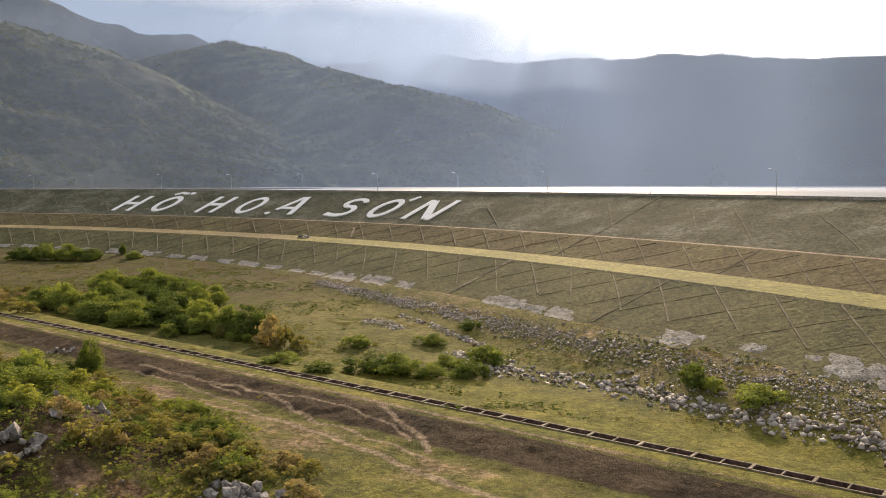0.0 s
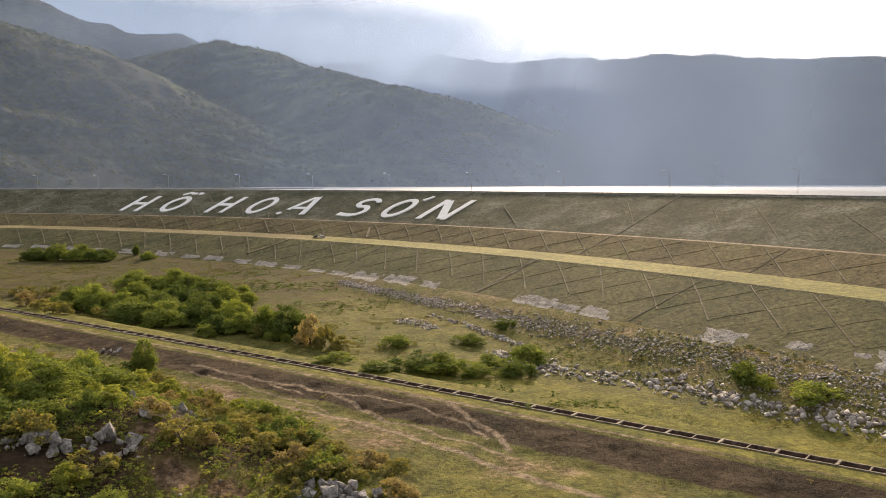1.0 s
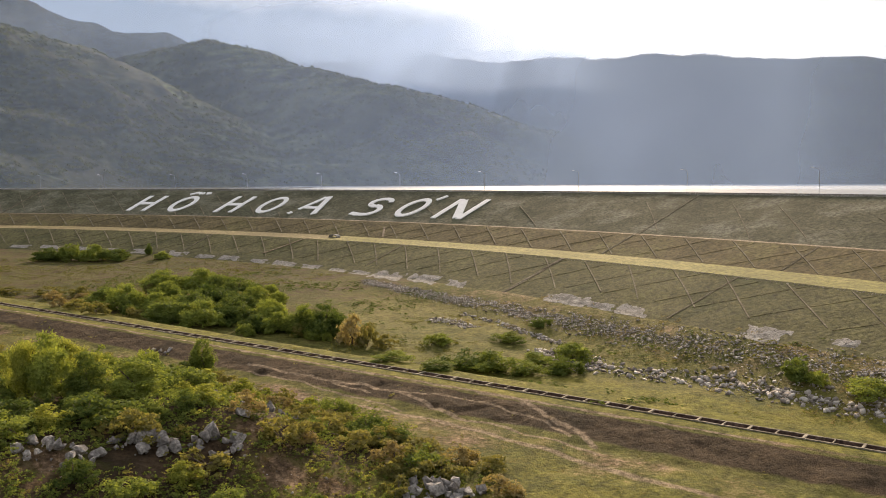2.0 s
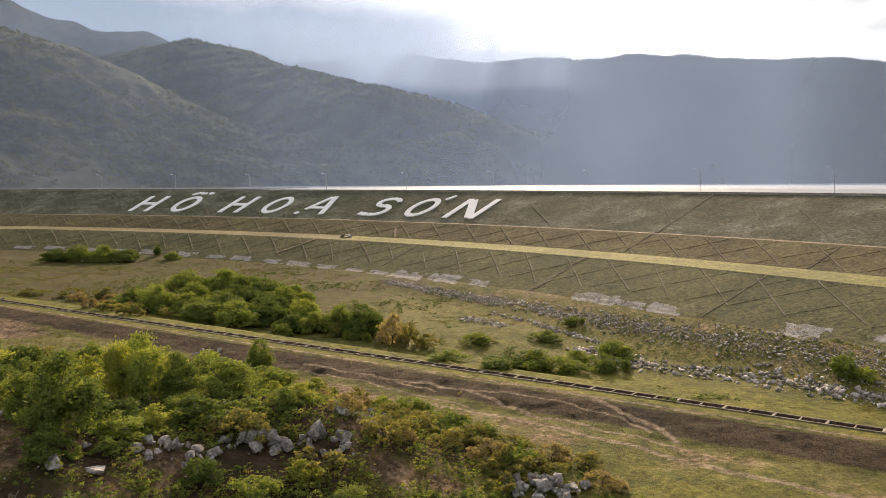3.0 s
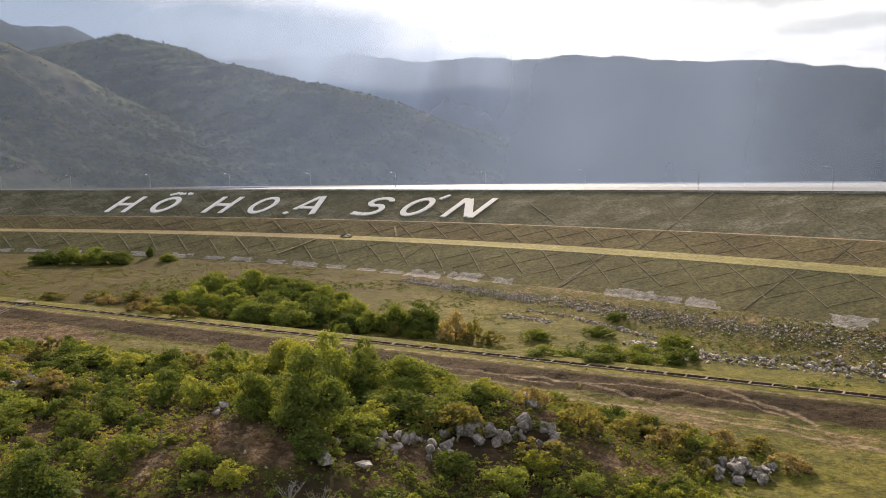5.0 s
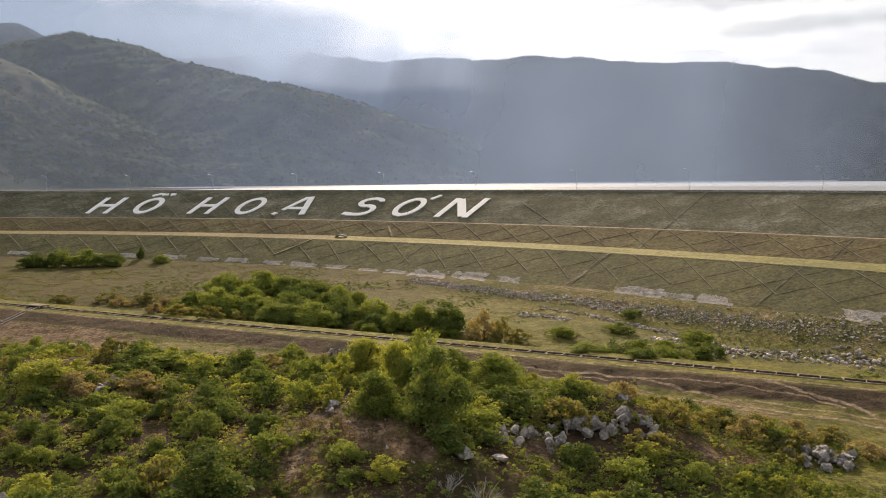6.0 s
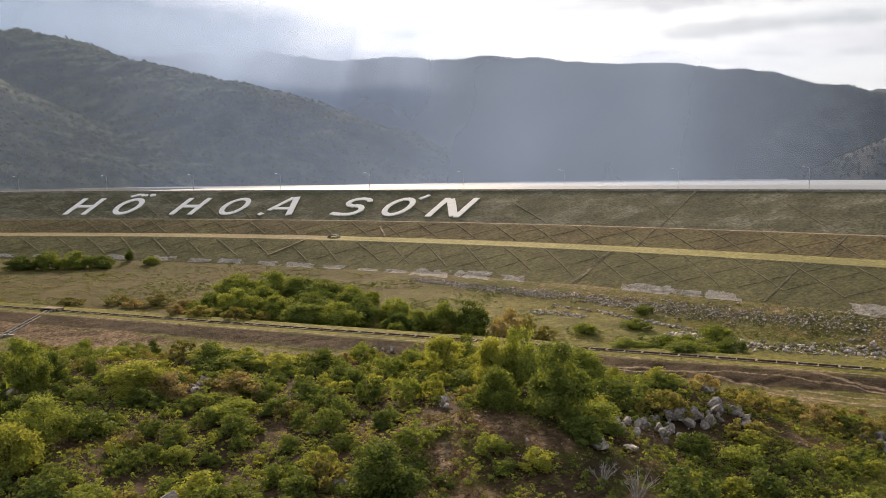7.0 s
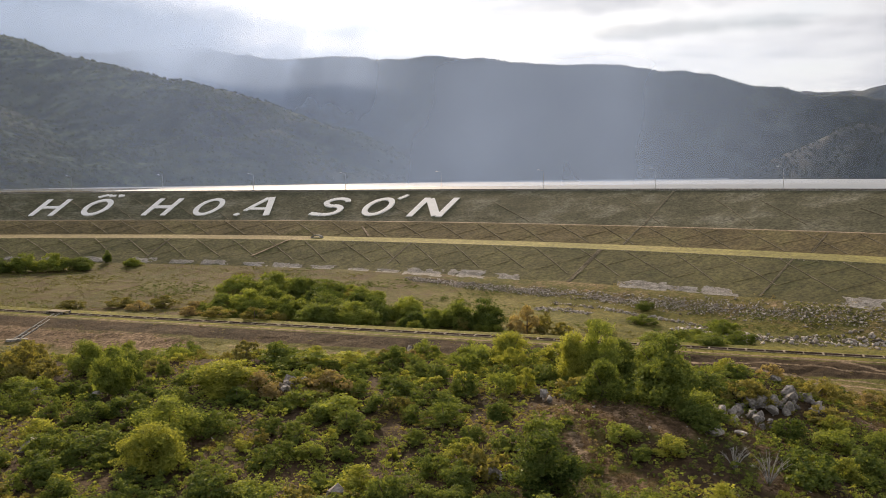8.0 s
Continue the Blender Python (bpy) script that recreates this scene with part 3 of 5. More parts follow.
def hill_height(X, Y, ridges, gully, seed, shore):
    """Ridges falling off to the shore, cut by gullies that spare the crest lines."""
    H, far = np.full(X.shape, -200.0), np.full(X.shape, 1e9)
    for ridge, slope in ridges:
        H = np.maximum(H, ridge_height(X, Y, ridge, slope))
        far = np.minimum(far, ridge_far(X, Y, ridge))
    rel = np.clip((H - 30) / 60.0, 0, 1)
    cut = rel * (0.12 + 0.88 * smooth(far, 10, 160))
    H = H - gully * cut * np.abs(fbm(X, Y, 170, 3, seed)) * 1.6 + 0.5 * gully * cut * fbm(X, Y, 45, 3, seed + 5) + (3.0 * rel * fbm(X, Y, 12, 2, seed + 8) if shore else 6.0 * rel * fbm(X, Y, 60, 3, seed + 8)) + 0.2 * gully * rel * fbm(X, Y, 70, 3, seed + 12)
    r = np.hypot(X + 50, Y)
    return shore + (H - shore) * smooth(r, 585, 720) if shore else H


def left_height(X, Y):
    H = hill_height(X, Y, [(SPUR, 0.50), (LEFT_RIDGE, 0.46)], 24, 51, 29.0)
    land = 31.2 + 0.5 * fbm(X, Y, 60, 3, 58) - 6 * smooth(np.degrees(np.arctan2(X + 50, Y)), -17, -13)
    return np.maximum(H, land)


def main_height(X, Y):
    return np.maximum(hill_height(X, Y, [(MAIN_RIDGE, 1.05), (SIDE_HILL, 1.3)], 34, 61, 0), 22)


def far_height(X, Y):
    return np.maximum(hill_height(X, Y, [(BACK_LEFT, 0.5), (BACK_RIGHT, 0.4)], 60, 71, 0), 20)


def build_hill(name, az0, az1, daz, r0, r1, nr, height_of, mat, label):
    az = np.radians(np.arange(az0, az1 + daz / 2, daz))
    AZ, Rr = np.meshgrid(az, np.geomspace(r0, r1, nr))
    X, Y = -50 + Rr * np.sin(AZ), Rr * np.cos(AZ)
    return tagged(grid_object(name, X, Y, height_of(X, Y), mat), label, "mountain", kind="structure")


hillside = build_hill("hillside", -46, 26, 0.2, 580, 2100, 135, left_height, HILL, "scrub-covered green hill sloping down to the lake")
def spread_sunlit_grass(ob):
    """Grass with sunlight put into its colour, near the crest lines and on two open spurs."""
    co = np.empty(3 * len(ob.data.vertices), np.float32)
    ob.data.vertices.foreach_get("co", co)
    X, Y = co[0::3].astype(float), co[1::3].astype(float)
    near = np.minimum(ridge_far(X, Y, SPUR), ridge_far(X, Y, LEFT_RIDGE))
    field = 0.55 * (1 - smooth(near, 15, 130)) + 0.35 * fbm(X, Y, 150, 3, 66)
    ob.data.attributes.new("sunlit_grass", "FLOAT", "POINT").data.foreach_set("value", np.clip(field, 0, 1).astype(np.float32))


spread_sunlit_grass(hillside)


def build_shore_land():
    """Low land at the dam's far end, between the crest and the hill."""
    S, Wd = np.meshgrid(np.concatenate((np.arange(330, 480, 10.0), [500, 560, 630])), np.array([62.0, 80, 120, 180, 260, 330]))
    X, Y = dam_xy(S, Wd)
    Z = 31.2 + 0.4 * fbm(X, Y, 40, 3, 58) - 5 * (1 - smooth(S, 335, 380))
    tagged(grid_object("shore_land", X, Y, Z, HILL), "low scrubby land beyond the end of the crest", "ground", kind="structure")


build_shore_land()
build_hill("mountain", -8, 62, 0.2, 800, 2000, 96, main_height, FAR_HILL, "hazy forested mountain beyond the lake")
build_hill("far_mountain", -52, 60, 0.3, 2100, 4600, 40, far_height, FAR_HILL, "distant blue mountain under low cloud")


def build_haze(name, line, top, amount, density, label, tint=(0.46, 0.62, 0.96)):
    """A standing sheet with aerial haze put into its tint and density, over a line of (bearing, distance)."""
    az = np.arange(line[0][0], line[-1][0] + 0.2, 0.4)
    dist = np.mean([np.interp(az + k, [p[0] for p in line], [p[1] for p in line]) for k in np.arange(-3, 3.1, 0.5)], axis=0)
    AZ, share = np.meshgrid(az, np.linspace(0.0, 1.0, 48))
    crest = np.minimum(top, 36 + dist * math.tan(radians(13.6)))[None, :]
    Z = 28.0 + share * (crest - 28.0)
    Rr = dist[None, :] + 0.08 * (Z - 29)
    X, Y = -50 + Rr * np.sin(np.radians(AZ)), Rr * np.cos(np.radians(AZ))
    ob = grid_object(name, X, Y, Z, haze_material(name + "_scatter", amount, tint))
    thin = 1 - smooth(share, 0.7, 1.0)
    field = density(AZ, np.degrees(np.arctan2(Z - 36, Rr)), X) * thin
    ob.data.attributes.new("haze_amount", "FLOAT", "POINT").data.foreach_set("value", np.clip(field, 0, 2.6).ravel().astype(np.float32))
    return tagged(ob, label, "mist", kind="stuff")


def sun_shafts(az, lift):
    """Sun rays put into the haze as density streaks that fan out from the gap in the cloud."""
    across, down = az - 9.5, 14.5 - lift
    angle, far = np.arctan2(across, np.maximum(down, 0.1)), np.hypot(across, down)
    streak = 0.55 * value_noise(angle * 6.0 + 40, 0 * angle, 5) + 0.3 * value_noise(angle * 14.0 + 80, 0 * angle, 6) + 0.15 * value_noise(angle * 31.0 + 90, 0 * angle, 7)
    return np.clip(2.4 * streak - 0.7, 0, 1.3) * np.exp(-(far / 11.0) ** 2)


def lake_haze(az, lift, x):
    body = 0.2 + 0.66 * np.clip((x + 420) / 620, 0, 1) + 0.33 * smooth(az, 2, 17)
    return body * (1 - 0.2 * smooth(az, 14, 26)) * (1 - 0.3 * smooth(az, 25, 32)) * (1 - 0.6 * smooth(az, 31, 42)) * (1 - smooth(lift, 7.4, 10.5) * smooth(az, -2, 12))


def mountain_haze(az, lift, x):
    # The sun's glow is put in as thicker haze around its bearing.
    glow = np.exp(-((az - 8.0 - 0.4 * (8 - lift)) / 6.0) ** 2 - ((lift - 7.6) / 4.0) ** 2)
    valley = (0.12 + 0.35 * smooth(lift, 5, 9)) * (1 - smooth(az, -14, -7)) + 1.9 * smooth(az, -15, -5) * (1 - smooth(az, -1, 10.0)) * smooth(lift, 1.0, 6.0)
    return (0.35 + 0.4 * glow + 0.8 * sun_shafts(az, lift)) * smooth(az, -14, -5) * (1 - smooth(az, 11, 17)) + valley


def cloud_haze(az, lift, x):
    # The slanting edge of the sun's glare is put into the density.
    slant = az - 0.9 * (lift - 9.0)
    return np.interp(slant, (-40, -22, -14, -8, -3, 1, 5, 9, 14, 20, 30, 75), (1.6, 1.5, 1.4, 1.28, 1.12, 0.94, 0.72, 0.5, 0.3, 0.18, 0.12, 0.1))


# Three sheets added as stand-ins for the haze of the air.
build_haze("mist_bank", ((-60, 565), (75, 565)), 172, 0.40, lake_haze, "thin haze over the lake before the hills")
build_haze("mist_bank", ((-60, 1990), (-24, 1990), (-13, 1760), (-8, 1590), (-4, 1480), (1, 1425), (6, 1405), (10, 1385), (14, 1300), (18, 1215), (25, 1195), (75, 1195)), 560, 0.38, mountain_haze, "pale haze before the mountain, thickened into sun rays")
build_haze("mist_bank", ((-60, 2860), (-22, 2860), (-2, 2300), (12, 2080), (75, 2080)), 860, 1.0, cloud_haze, "blue-grey cloud lying among the far ridges", (0.235, 0.345, 0.565))


# ---- canal ----
def cp(a, b, z):
    x, y = canal_xy(a, b)
    return Vector((x, y, z))


canal = thing("canal", cp(0, 0.9, BANK_Z), "open concrete irrigation canal with cross beams, nearly dry", "canal", kind="structure")
A0, A1, BAY = -120.0, 240.0, 2.7
part("wall", slab([cp(A0, 0.02, 9.0), cp(A0, 0.2, 9.0), cp(A1, 0.2, 9.0), cp(A1, 0.02, 9.0)], (0, 0, 1), 1.53), CANAL_CONCRETE, canal)
part("wall", slab([cp(A0, 1.6, 9.0), cp(A0, 1.78, 9.0), cp(A1, 1.78, 9.0), cp(A1, 1.6, 9.0)], (0, 0, 1), 1.53), CANAL_CONCRETE, canal)
part("bed", slab([cp(A0, 0.2, 8.98), cp(A0, 1.6, 8.98), cp(A1, 1.6, 8.98), cp(A1, 0.2, 8.98)], (0, 0, 1), 0.2), CANAL_BED, canal)
# Thin sheets added over both inner wall faces to make them dark brown.
for b0, b1 in ((0.2, 0.215), (1.585, 1.6)):
    part("lining", slab([cp(A0, b0, 9.17), cp(A0, b1, 9.17), cp(A1, b1, 9.17), cp(A1, b0, 9.17)], (0, 0, 1), 1.3), CANAL_BED, canal, "dark brown inner face")
beam_wide = part("beam", bar(cp(0, 0.0, BANK_Z + 0.0), cp(0, 1.8, BANK_Z + 0.0), 0.28, 0.16), CANAL_CONCRETE, canal)
beam_thin = part("beam", bar(cp(0, 0.1, BANK_Z + 0.0), cp(0, 1.7, BANK_Z + 0.0), 0.14, 0.12), CANAL_CONCRETE, canal)
for k in range(-44, 88):
    if k == 0 or k == 1:
        (beam_wide if k == 0 else beam_thin).location += Vector((CANAL_DX, CANAL_DY, 0)) * (BAY * k - 0.9)
        continue
    src = beam_thin if k % 2 else beam_wide
    ob = src.copy()
    scene.collection.objects.link(ob)
    ob.location = Vector((CANAL_DX, CANAL_DY, 0)) * (BAY * k - 0.9)


# ---- crest fittings ----
parapet = thing("parapet_wall", dam_point(120, 54, 0), "low pale concrete wave wall along the crest road", "wall", kind="structure")


def crest_wall(s0, s1):
    """One straight length of the wave wall with its coping."""
    def pt(s, w, z):
        x, y = dam_xy(s, w)
        return Vector((float(x), float(y), z))
    wall = part("panel", slab([pt(s0, 60.2, 31.9), pt(s1 - 0.04, 60.2, 31.9), pt(s1 - 0.04, 60.5, 31.9), pt(s0, 60.5, 31.9)], (0, 0, 1), 0.5), CONCRETE, parapet)
    part("coping", slab([pt(s0, 60.1, 32.404), pt(s1 - 0.04, 60.1, 32.404), pt(s1 - 0.04, 60.6, 32.404), pt(s0, 60.6, 32.404)], (0, 0, 1), 0.12), CONCRETE, wall)


for k in range(-10, 46):
    crest_wall(k * 10.0, k * 10.0 + 10)

kerb = thing("crest_kerb", dam_point(120, 54, 0), "pale concrete kerb with guard stones at the crest edge", "kerb", kind="structure")


def crest_kerb(s0, s1):
    p, q = dam_point(s0, 54.15, -0.1), dam_point(s1 - 0.03, 54.15, -0.1)
    part("kerb_stone", bar(p, q, 0.35, 0.32), CONCRETE, kerb)


for k in range(-10, 46):
    crest_kerb(k * 10.0, k * 10.0 + 10)


def guard_stone():
    p = dam_point(0, 54.15, 0.2)
    v, f = tube([p, p + Vector((0, 0, 0.34)), p + Vector((0, 0, 0.42))], [0.16, 0.14, 0.07], 8)
    ob = part("guard_stone", (v, f), CONCRETE, kerb)
    ob.location = (0, 0, 0)
    return ob, p


first, first_at = guard_stone()
for k in range(1, 150):
    ob = first.copy()
    scene.collection.objects.link(ob)
    ob.location = dam_point(k * 1.55, 54.15, 0.2) - first_at


def street_lamp(s):
    base = dam_point(s, 59.6, 0.0)
    x, y = dam_xy(s, 55.0)
    lamp = thing("street_lamp", base, "slim grey steel street lamp on the dam crest", "street lamp", "lamps along the crest")
    over = (Vector((float(x), float(y), base.z)) - base).normalized()
    along = Vector((-over.y, over.x, 0))
    part("base_plate", bar(base - over * 0.2, base + over * 0.2, 0.4, 0.05), METAL, lamp)
    part("pole", tube([base, base + Vector((0, 0, 3.5)), base + Vector((0, 0, 6.7))], [0.09, 0.075, 0.05], 8), METAL, lamp)
    arm_end = base + Vector((0, 0, 7.25)) + over * 0.5 + along * -1.3
    part("arm", tube([base + Vector((0, 0, 6.65)), base + Vector((0, 0, 7.05)) - along * 0.35 + over * 0.15, arm_end], [0.05, 0.045, 0.035], 6), METAL, lamp)
    head = part("lamp_head", bar(arm_end, arm_end + over * 0.25 - along * 0.75 + Vector((0, 0, 0.06)), 0.34, 0.14), WHITE, lamp, "white luminaire")
    part("diffuser", bar(arm_end + Vector((0, 0, -0.03)) - along * 0.1, arm_end + over * 0.22 - along * 0.68 + Vector((0, 0, 0.02)), 0.26, 0.025), CONCRETE, head)
    return lamp


for k in range(-2, 11):
    street_lamp(72.0 + 36.2 * k)


# ---- hillside letters: white slabs laid on the turf, u from the letter's left side, v up the slope ----
def slope_point(left, u, v, lift):
    return dam_point(left - u, 31.0 + v, lift)


def letter(name, left, strokes, label):
    at = slope_point(left, 5, 0, 0)
    root = thing(name, at, label, "letter", "white letters on the dam")
    for quad in strokes:
        pts = [slope_point(left, u, v, -0.12) for u, v in quad]
        n = (pts[1] - pts[0]).cross(pts[2] - pts[0])
        if n.z < 0:
            pts.reverse()
        part("slab", slab(pts, (0, 0, 1), 0.4), WHITE, root)
    return root


def line_quad(u0, v0, u1, v1, wide):
    d = Vector((u1 - u0, v1 - v0)).normalized() * wide / 2
    return [(u0 + d.y, v0 - d.x), (u1 + d.y, v1 - d.x), (u1 - d.y, v1 + d.x), (u0 - d.y, v0 + d.x)]


def broken(u0, v0, u1, v1, wide, n, gap=0.03):
    """A stroke laid from n slabs with thin cracks between."""
    out = []
    for k in range(n):
        a, b = k / n + (gap / n if k else 0), (k + 1) / n
        out.append(line_quad(u0 + (u1 - u0) * a, v0 + (v1 - v0) * a, u0 + (u1 - u0) * b, v0 + (v1 - v0) * b, wide))
    return out


def ring(cu, cv, ru, rv, wu, wv, a0=0.0, a1=360.0, n=20, skip=()):
    out = []
    for k in range(n):
        if k in skip:
            continue
        p, q = radians(a0 + (a1 - a0) * k / n + 0.8), radians(a0 + (a1 - a0) * (k + 1) / n)
        out.append([(cu + ru * math.cos(p), cv + rv * math.sin(p)), (cu + ru * math.cos(q), cv + rv * math.sin(q)),
                    (cu + (ru - wu) * math.cos(q), cv + (rv - wv) * math.sin(q)), (cu + (ru - wu) * math.cos(p), cv + (rv - wv) * math.sin(p))])
    return out


def letter_h(left):
    return letter("letter_h", left, broken(1, 0, 1, 16, 2.0, 4) + broken(8.6, 0, 8.6, 16, 2.0, 4) + broken(2.05, 8, 7.55, 8, 2.2, 2), "huge white letter H laid on the slope turf")


letter_h(328.6)
letter("letter_o", 310.4, ring(5, 7.9, 5.1, 8.1, 2.0, 2.3) + [line_quad(0.6, 17.9, 3.6, 20.4, 1.5), line_quad(3.9, 20.3, 5.6, 18.6, 1.6), line_quad(6.0, 20.2, 6.7, 18.4, 1.1), line_quad(8.2, 20.4, 9.0, 18.2, 1.3), line_quad(9.4, 20.2, 10.0, 18.6, 0.9)], "huge white letter O with broken accents on the turf")
letter_h(284.4)
letter("letter_o", 266.0, ring(4.9, 7.9, 5.1, 8.1, 1.9, 2.2), "huge white letter O with a cracked ring")
letter("letter_a", 247.6, [line_quad(0.4, 0.0, 1.3, 1.6, 1.9)] + broken(2.4, 4.2, 6.2, 16.3, 1.8, 4) + broken(12.6, 0.2, 7.4, 16.8, 2.3, 4) + [line_quad(3.9, 6.0, 9.6, 6.0, 1.9)], "huge white letter A with one broken leg")
letter("letter_s", 218.9, ring(6.2, 11.9, 5.0, 4.4, 2.0, 2.1, 10, 268, 10) + ring(6.0, 4.9, 5.3, 5.1, 2.1, 2.2, 88, -105, 9) + [line_quad(0.2, 1.9, 4.6, 0.9, 2.2)], "huge white letter S laid on the turf")
letter("letter_o", 200.4, ring(5, 8.1, 5.2, 8.1, 2.0, 2.3) + [line_quad(9.6, 15.2, 11.0, 17.6, 1.5), line_quad(10.8, 17.4, 11.6, 18.8, 1.3)], "huge white letter O with a small horn")
letter("letter_n", 181.4, broken(1, 0, 1, 16, 2.2, 4) + broken(2.3, 15.0, 10.2, 1.0, 2.9, 4) + broken(11.6, 0, 11.6, 16, 2.2, 4), "huge white letter N laid on the turf")


# ---- slope drains and stairs ----
def slope_line(s0, w0, s1, w1, n=3):
    return [turf_point(s0 + (s1 - s0) * k / n, w0 + (w1 - w0) * k / n, 0) for k in range(n + 1)]


def offset_bars(pts, off, wide, high, drop):
    """A bar of rectangular section swept along the points, moved sideways by off."""
    verts, faces = [], []
    for k, p in enumerate(pts):
        d = pts[min(k + 1, len(pts) - 1)] - pts[max(k - 1, 0)]
        side = d.cross(Vector((0, 0, 1))).normalized()
        a, b = p + side * (off - wide / 2) - Vector((0, 0, drop)), p + side * (off + wide / 2) - Vector((0, 0, drop))
        verts += [a, b, b + Vector((0, 0, high)), a + Vector((0, 0, high))]
        if k:
            o, q = 4 * (k - 1), 4 * k
            faces += [(o + i, o + (i + 1) % 4, q + (i + 1) % 4, q + i) for i in range(4)]
    n = len(verts)
    return verts, faces + [(3, 2, 1, 0), (n - 4, n - 3, n - 2, n - 1)]


def slope_drain(s0, w0, s1, w1):
    """A shallow concrete gutter running aslant down the turf: two kerbs and a dark bed."""
    pts = slope_line(s0, w0, s1, w1, 10)
    drain = part("slope_drain", offset_bars(pts, 0.0, 0.4, 0.2, 0.2), DARK_CONCRETE, dam, "mossy concrete slope gutter")
    mat, high = (GUTTER, 0.25) if s0 < 165 else (DARK_CONCRETE, 0.22)
    part("kerb", offset_bars(pts, -0.27, 0.11, high, 0.2), mat, drain)
    part("kerb", offset_bars(pts, 0.27, 0.11, high, 0.2), mat, drain)


for k in range(-3, 27):
    s = 12.5 + 13.6 * k + random.uniform(-1, 1)
    slope_drain(s, -0.6, s - random.uniform(16.0, 18.5), -14.6 + random.uniform(-0.8, 0.8))
    slope_drain(s + 17.5, 24.9, s + 3.5, 13.2)
for k in (-3, -1, 0, 2, 3, 5, 8, 11, *range(17, 29)):
    s = 48 + 13.2 * k + random.uniform(-1, 1)
    slope_drain(s, 51.5 if k > 16 else random.uniform(42, 50), s - (25 if k > 16 else 17), 28.2 if k > 16 else random.uniform(28.5, 31))


def turf_line(s0, w0, s1, w1):
    """A sunken line of bare earth across the turf."""
    pts = slope_line(s0, w0, s1, w1, 10)
    part("furrow", offset_bars(pts, 0.0, 0.26, 0.2, 0.185), SLOPE_MID, dam, "bare earth furrow")


for k in range(-3, 25):
    s = 6 + 13.6 * k + random.uniform(-2, 2)
    turf_line(s, -1.0, s + 15, -14.5)
    turf_line(s + 6, 24.6, s + 19, 13.4)


def stairway(s, runs, wide, label, mat):
    """Concrete steps straight down the slope, between two side kerbs."""
    root = thing("stairway", dam_point(s, runs[0][1], 0), label, "stairs", "stairs down the dam")
    for w1, w0 in runs:
        n = max(4, int(abs(w1 - w0) / 0.62))
        blocks = []
        for k in range(n):
            wa, wb = w1 + (w0 - w1) * k / n, w1 + (w0 - w1) * (k + 1) / n
            pa, pb = turf_point(s - wide / 2, wa), turf_point(s + wide / 2, wa)
            pc, pd = turf_point(s + wide / 2, wb), turf_point(s - wide / 2, wb)
            tip = Vector((0, 0, 0.06))
            blocks.append(slab([pa - Vector((0, 0, 0.28)), pb - Vector((0, 0, 0.28)), pc - Vector((0, 0, 0.28)) + tip, pd - Vector((0, 0, 0.28)) + tip], (0, 0, 1), 0.31))
        part("flight", joined(blocks), mat, root)
        for side in (-1, 1):
            part("side_kerb", offset_bars(slope_line(s + side * (wide / 2 + 0.11), w1, s + side * (wide / 2 + 0.11), w0, 16), 0, 0.12, 0.25, 0.2), mat, root)
    return root


stairway(100.8, [(53.5, 27.6), (25.4, 12.8)], 0.3, "worn concrete stairs down the upper dam slope", GUTTER)
stairway(102.0, [(-0.3, -20.5)], 1.1, "dark mossy concrete stairs down the lower slope", DARK_CONCRETE)
stairway(51.0, [(25.3, 12.8), (-0.3, -20.0)], 0.22, "narrow dark concrete stairs down the slope", DARK_CONCRETE)
stairway(164.0, [(-0.3, -15.5)], 0.4, "narrow weathered stairs on the lower slope", DARK_CONCRETE)
stairway(255.0, [(-0.3, -15.5)], 0.4, "narrow weathered stairs on the lower slope", DARK_CONCRETE)
stairway(391.0, [(53.0, 27.8)], 0.8, "dark concrete stairs near the far end", DARK_CONCRETE)


def culvert_head(s, w):
    """A half-round concrete outlet on the berm with dumped stones and a washed-out streak of earth."""
    root = thing("culvert_head", turf_point(s, w), "small pale concrete culvert arch on the grass berm", "culvert")
    for k in range(8):
        p, q = radians(180 * k / 8), radians(180 * (k + 1) / 8 - 1)
        a = turf_point(s + 1.9 * math.cos(p), w, 0.75 * math.sin(p))
        b = turf_point(s + 1.9 * math.cos(q), w, 0.75 * math.sin(q))
        part("arch_stone", bar(a, b, 1.6, 0.35), CONCRETE, root)
    part("threshold", bar(turf_point(s - 2.2, w - 0.6, 0.06), turf_point(s + 2.2, w - 0.6, 0.06), 0.8, 0.2), CONCRETE, root)


culvert_head(202.5, 7.0)
part("washed_gully", offset_bars(slope_line(208.5, 2.0, 216.0, -13.0, 12), 0.0, 1.5, 0.24, 0.2), TRACK, dam, "orange washed-out gully")
part("washed_gully", offset_bars(slope_line(193.0, 21.5, 186.5, 13.4, 10), 0.0, 1.1, 0.24, 0.2), TRACK, dam, "orange washed-out gully")


